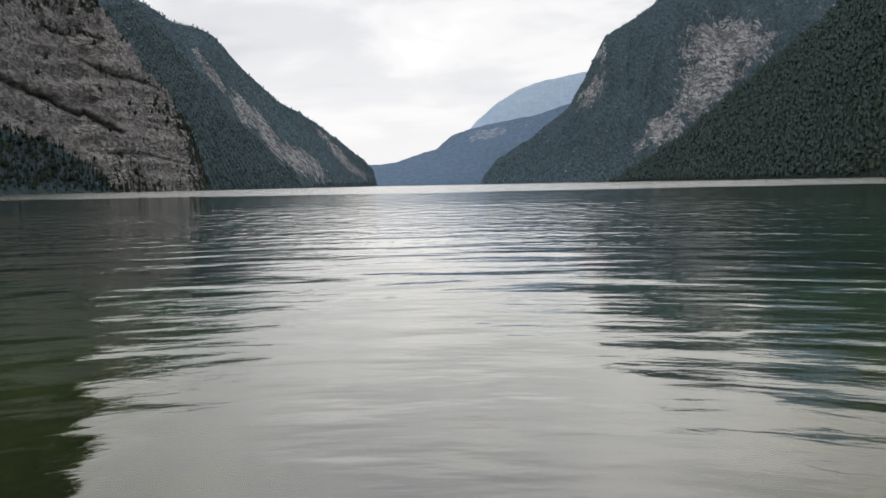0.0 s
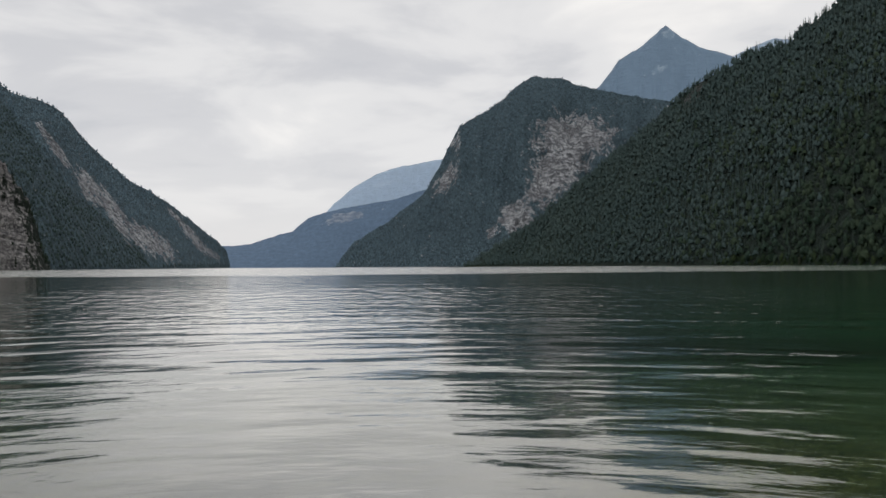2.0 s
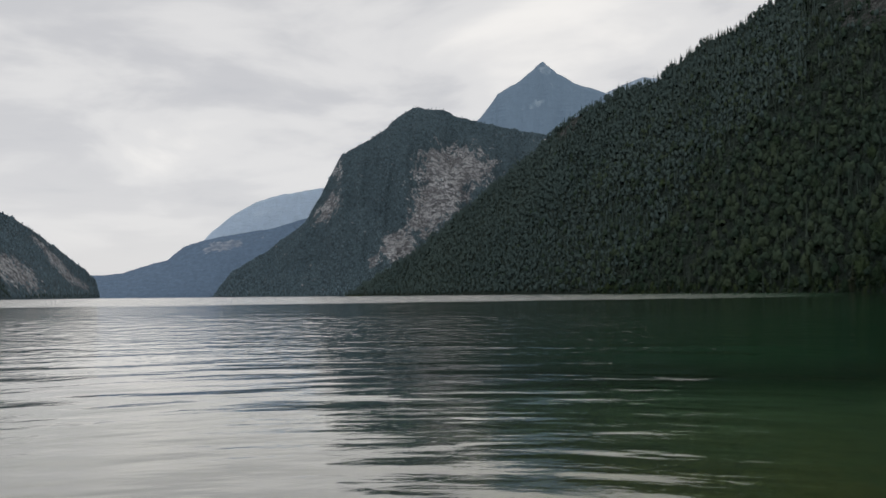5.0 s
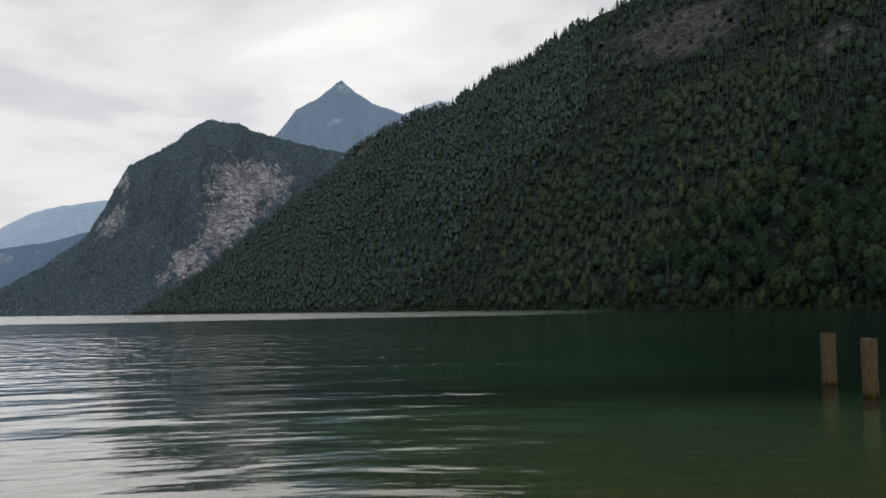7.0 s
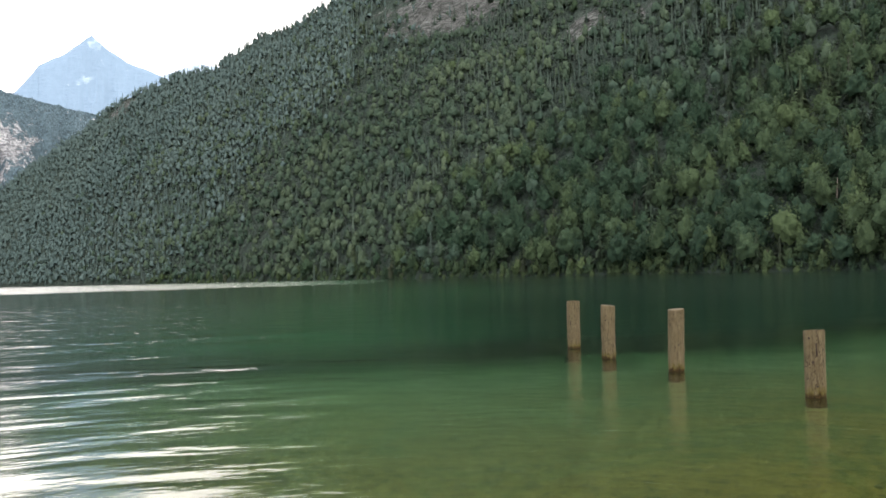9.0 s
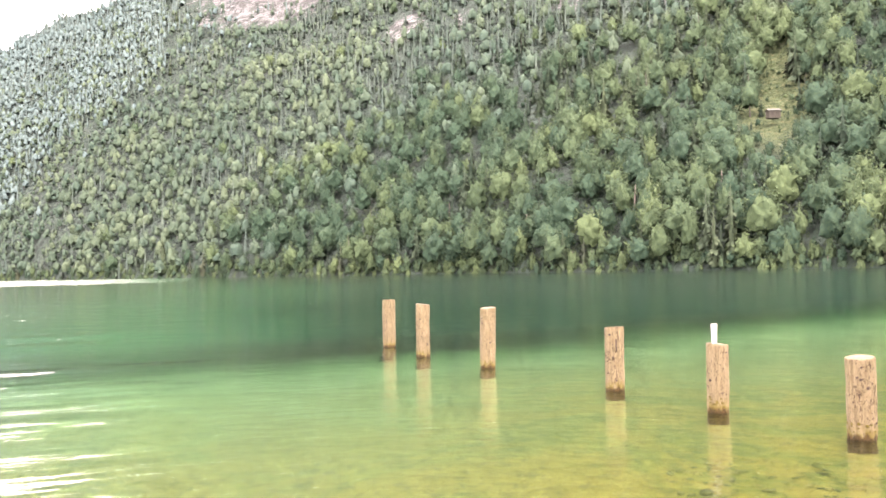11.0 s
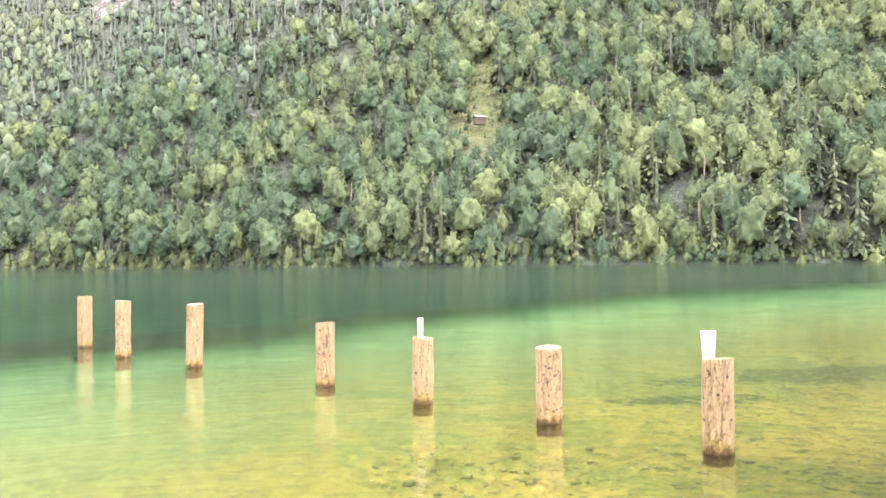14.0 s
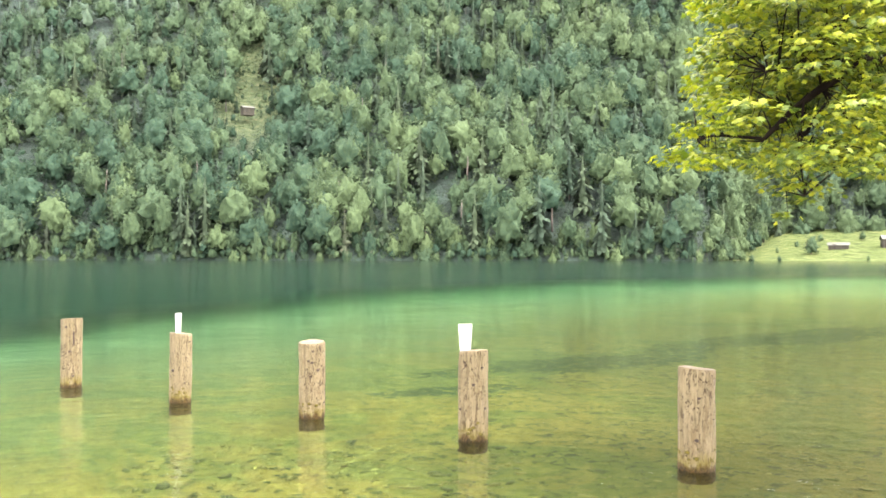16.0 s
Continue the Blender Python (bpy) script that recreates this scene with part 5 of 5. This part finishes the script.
bough("trunk", [(6.2, -7.4, -0.2), (6.15, -7.35, 1.5), (6.25, -7.2, 3.2), (6.3, -7.1, 5.0), (6.2, -7.2, 7.2)], 0.24, 0.09)
BOUGHS = [
    [(6.25, -7.2, 3.1), (6.3, -5.4, 3.35), (6.25, -3.9, 3.05), (6.3, -3.2, 2.85), (6.42, -2.78, 2.58), (6.5, -2.52, 2.30)],
    [(6.5, -2.52, 2.32), (6.6, -2.2, 2.36), (6.72, -2.15, 2.33)],
    [(6.28, -7.1, 4.4), (6.4, -5.2, 4.6), (6.4, -3.6, 4.0), (6.45, -2.7, 3.5), (6.6, -2.45, 3.35)],
    [(6.4, -3.6, 4.0), (6.7, -2.6, 4.1), (6.9, -2.3, 3.9)],
    [(6.25, -3.9, 3.05), (6.6, -3.3, 3.05), (6.8, -2.5, 2.95), (6.9, -2.35, 2.9)],
    [(6.3, -3.2, 2.85), (6.15, -2.7, 2.75), (6.2, -2.45, 2.72)],
    [(6.42, -2.78, 2.58), (6.3, -2.7, 2.2), (6.42, -2.78, 1.92)],
    [(6.3, -5.4, 3.35), (6.0, -4.2, 2.9), (5.95, -3.4, 2.45)],
    [(6.28, -7.1, 4.8), (4.6, -6.6, 5.6), (3.2, -6.4, 6.0)],
    [(6.25, -7.2, 4.0), (8.0, -7.4, 4.9), (9.4, -7.2, 5.2)],
    [(6.2, -7.2, 5.6), (6.6, -8.9, 6.3), (6.9, -10.2, 6.4)],
    [(6.2, -7.2, 6.0), (6.6, -5.6, 6.6), (6.7, -4.2, 6.4)],
]
WIDTHS = [(0.072, 0.014), (0.014, 0.006), (0.07, 0.018), (0.03, 0.008), (0.028, 0.008), (0.02, 0.006), (0.012, 0.004), (0.03, 0.008), (0.09, 0.02), (0.09, 0.02), (0.08, 0.02), (0.07, 0.02)]
nodes = []
for way_points, (r0, r1) in zip(BOUGHS, WIDTHS):
    ob, pts = bough("limb", way_points, r0, r1)
    nodes += pts[2:]
node_co = np.array([tuple(q) for q in nodes])

g = np.random.default_rng(31)
low_edge = table([(104.6, 6.9), (105.5, 6.4), (107, 5.6), (109, 5.4), (111, 5.0), (112.6, 4.6), (113.1, 3.0), (113.6, 3.2), (114.2, 4.9), (117.8, 4.4), (124, 3.5)])
left_edge = table([(2, 110), (4.9, 107.2), (6.0, 105.6), (6.9, 104.8), (8.0, 105.6), (9.0, 106.2), (10.3, 106.6), (11.2, 106.0), (12.6, 106.9), (13.6, 107.5), (15, 106.9), (20, 106.5), (26, 109)])
STAND = (0.52, -0.22, 1.50)      # from where the crown's outline was laid out
sprays = []
for k in range(46):
    el = g.uniform(5.6, 17)
    az, d = left_edge(el) + g.uniform(1.9, 3.2), g.uniform(5.9, 7.2)
    if el > low_edge(az) + 0.7:
        x, y = polar(az, d)
        sprays.append((float(x) + STAND[0], float(y) + STAND[1], STAND[2] + d * math.tan(radians(el))))
while len(sprays) < 470:
    az, el = (g.uniform(104.5, 118.5) if len(sprays) < 390 else g.uniform(117, 126)), g.uniform(3, 20)
    if el < low_edge(az) + 1.0 or az < left_edge(el) + 2.7:
        continue
    if 105 < az < 112.5 and fnoise(np.array(az * 0.9), np.array(el * 0.9), 2, 51) < -0.06:
        continue
    d = g.uniform(5.7, 7.9)
    # the main bough stays open to view
    if 110 < az < 116.5 and d < 6.7 and abs(el - 6.9 - (az - 110.4) * 0.64) < 1.3:
        continue
    x, y = polar(az, d)
    sprays.append((float(x) + STAND[0], float(y) + STAND[1], STAND[2] + d * math.tan(radians(el))))
# unseen leaves added higher up to shade the lower boughs
for k in range(45):
    az, el, d = g.uniform(107, 130), g.uniform(20, 42), g.uniform(5.6, 8.0)
    x, y = polar(az, d)
    sprays.append((float(x) + STAND[0], float(y) + STAND[1], STAND[2] + d * math.tan(radians(el))))
for k in range(60):
    q = g.normal(size=3)
    q = q / np.linalg.norm(q) * g.uniform(0.65, 1.0)
    c = np.array([6.3, -7.4, 5.6]) + q * np.array([3.4, 3.0, 2.3])
    if c[2] > 3.2 and c[1] < -4.6:
        sprays.append(tuple(c))
SPRIG = [(6.47, -2.60, 2.12, 0.13), (6.36, -2.72, 2.02, 0.12), (6.42, -2.78, 1.90, 0.11), (6.40, -2.66, 1.80, 0.09)]
leaf_frames = []
twig_v, twig_f, tk = [], [], 0
for *c, spread in [(*q, 0.30) for q in sprays] + SPRIG:
    c = np.array(c)
    near = node_co[np.argmin(((node_co - c) ** 2 * np.array([1, 1, 1.6])).sum(1))]
    mid = (near + c) / 2 + np.array([0, 0, 0.10]) + g.normal(size=3) * 0.05
    v, f = tube([inv @ Vector(near), inv @ Vector(mid), inv @ Vector(c)], [0.008, 0.0045, 0.002], 5)
    twig_v.append(v), twig_f.append(f + tk)
    tk += len(v)
    out = c - near
    out[2] = 0
    heading = math.atan2(out[1], out[0]) + g.uniform(-0.4, 0.4)
    for j in range(int(g.integers(44, 60) * (spread + 0.1) / 0.40)):
        ang, rad = heading + g.normal() * 1.2, math.sqrt(g.uniform()) * spread
        pos = c + np.array([math.cos(ang) * rad, math.sin(ang) * rad, g.normal() * 0.020 - 0.16 * rad])
        yaw = math.degrees(ang) - 90 + g.uniform(-50, 50)
        leaf_frames.append(pose(*pos, g.uniform(-62, 4), g.uniform(-28, 28), yaw) @ Matrix.Scale(g.uniform(0.038, 0.064), 4))
tagged(mesh_object("twig", np.concatenate(twig_v), np.concatenate(twig_f), M_BARK, maple, True), kind="stuff")
# the leaves that hang furthest out over the water are pieces of their own
order = sorted(range(len(leaf_frames)), key=lambda k: -leaf_frames[k].translation.y)
leaf_mesh = raw_mesh("leaf", LEAF_V, LEAF_F, M_LEAF, soft=False)
for k in order[:300]:
    ob = new("leaf", leaf_mesh)
    ob.parent = maple
    ob.matrix_local = inv @ leaf_frames[k]
rest = [np.array(inv @ leaf_frames[k]) for k in order[300:]]
v = np.concatenate([LEAF_V @ q[:3, :3].T + q[:3, 3] for q in rest])
f = np.concatenate([LEAF_F + k * len(LEAF_V) for k in range(len(rest))])
tagged(mesh_object("leaves", v, f, M_LEAVES, maple), kind="stuff")
tagged(maple, "maple tree with yellow-green leaves reaching over the water", "tree")
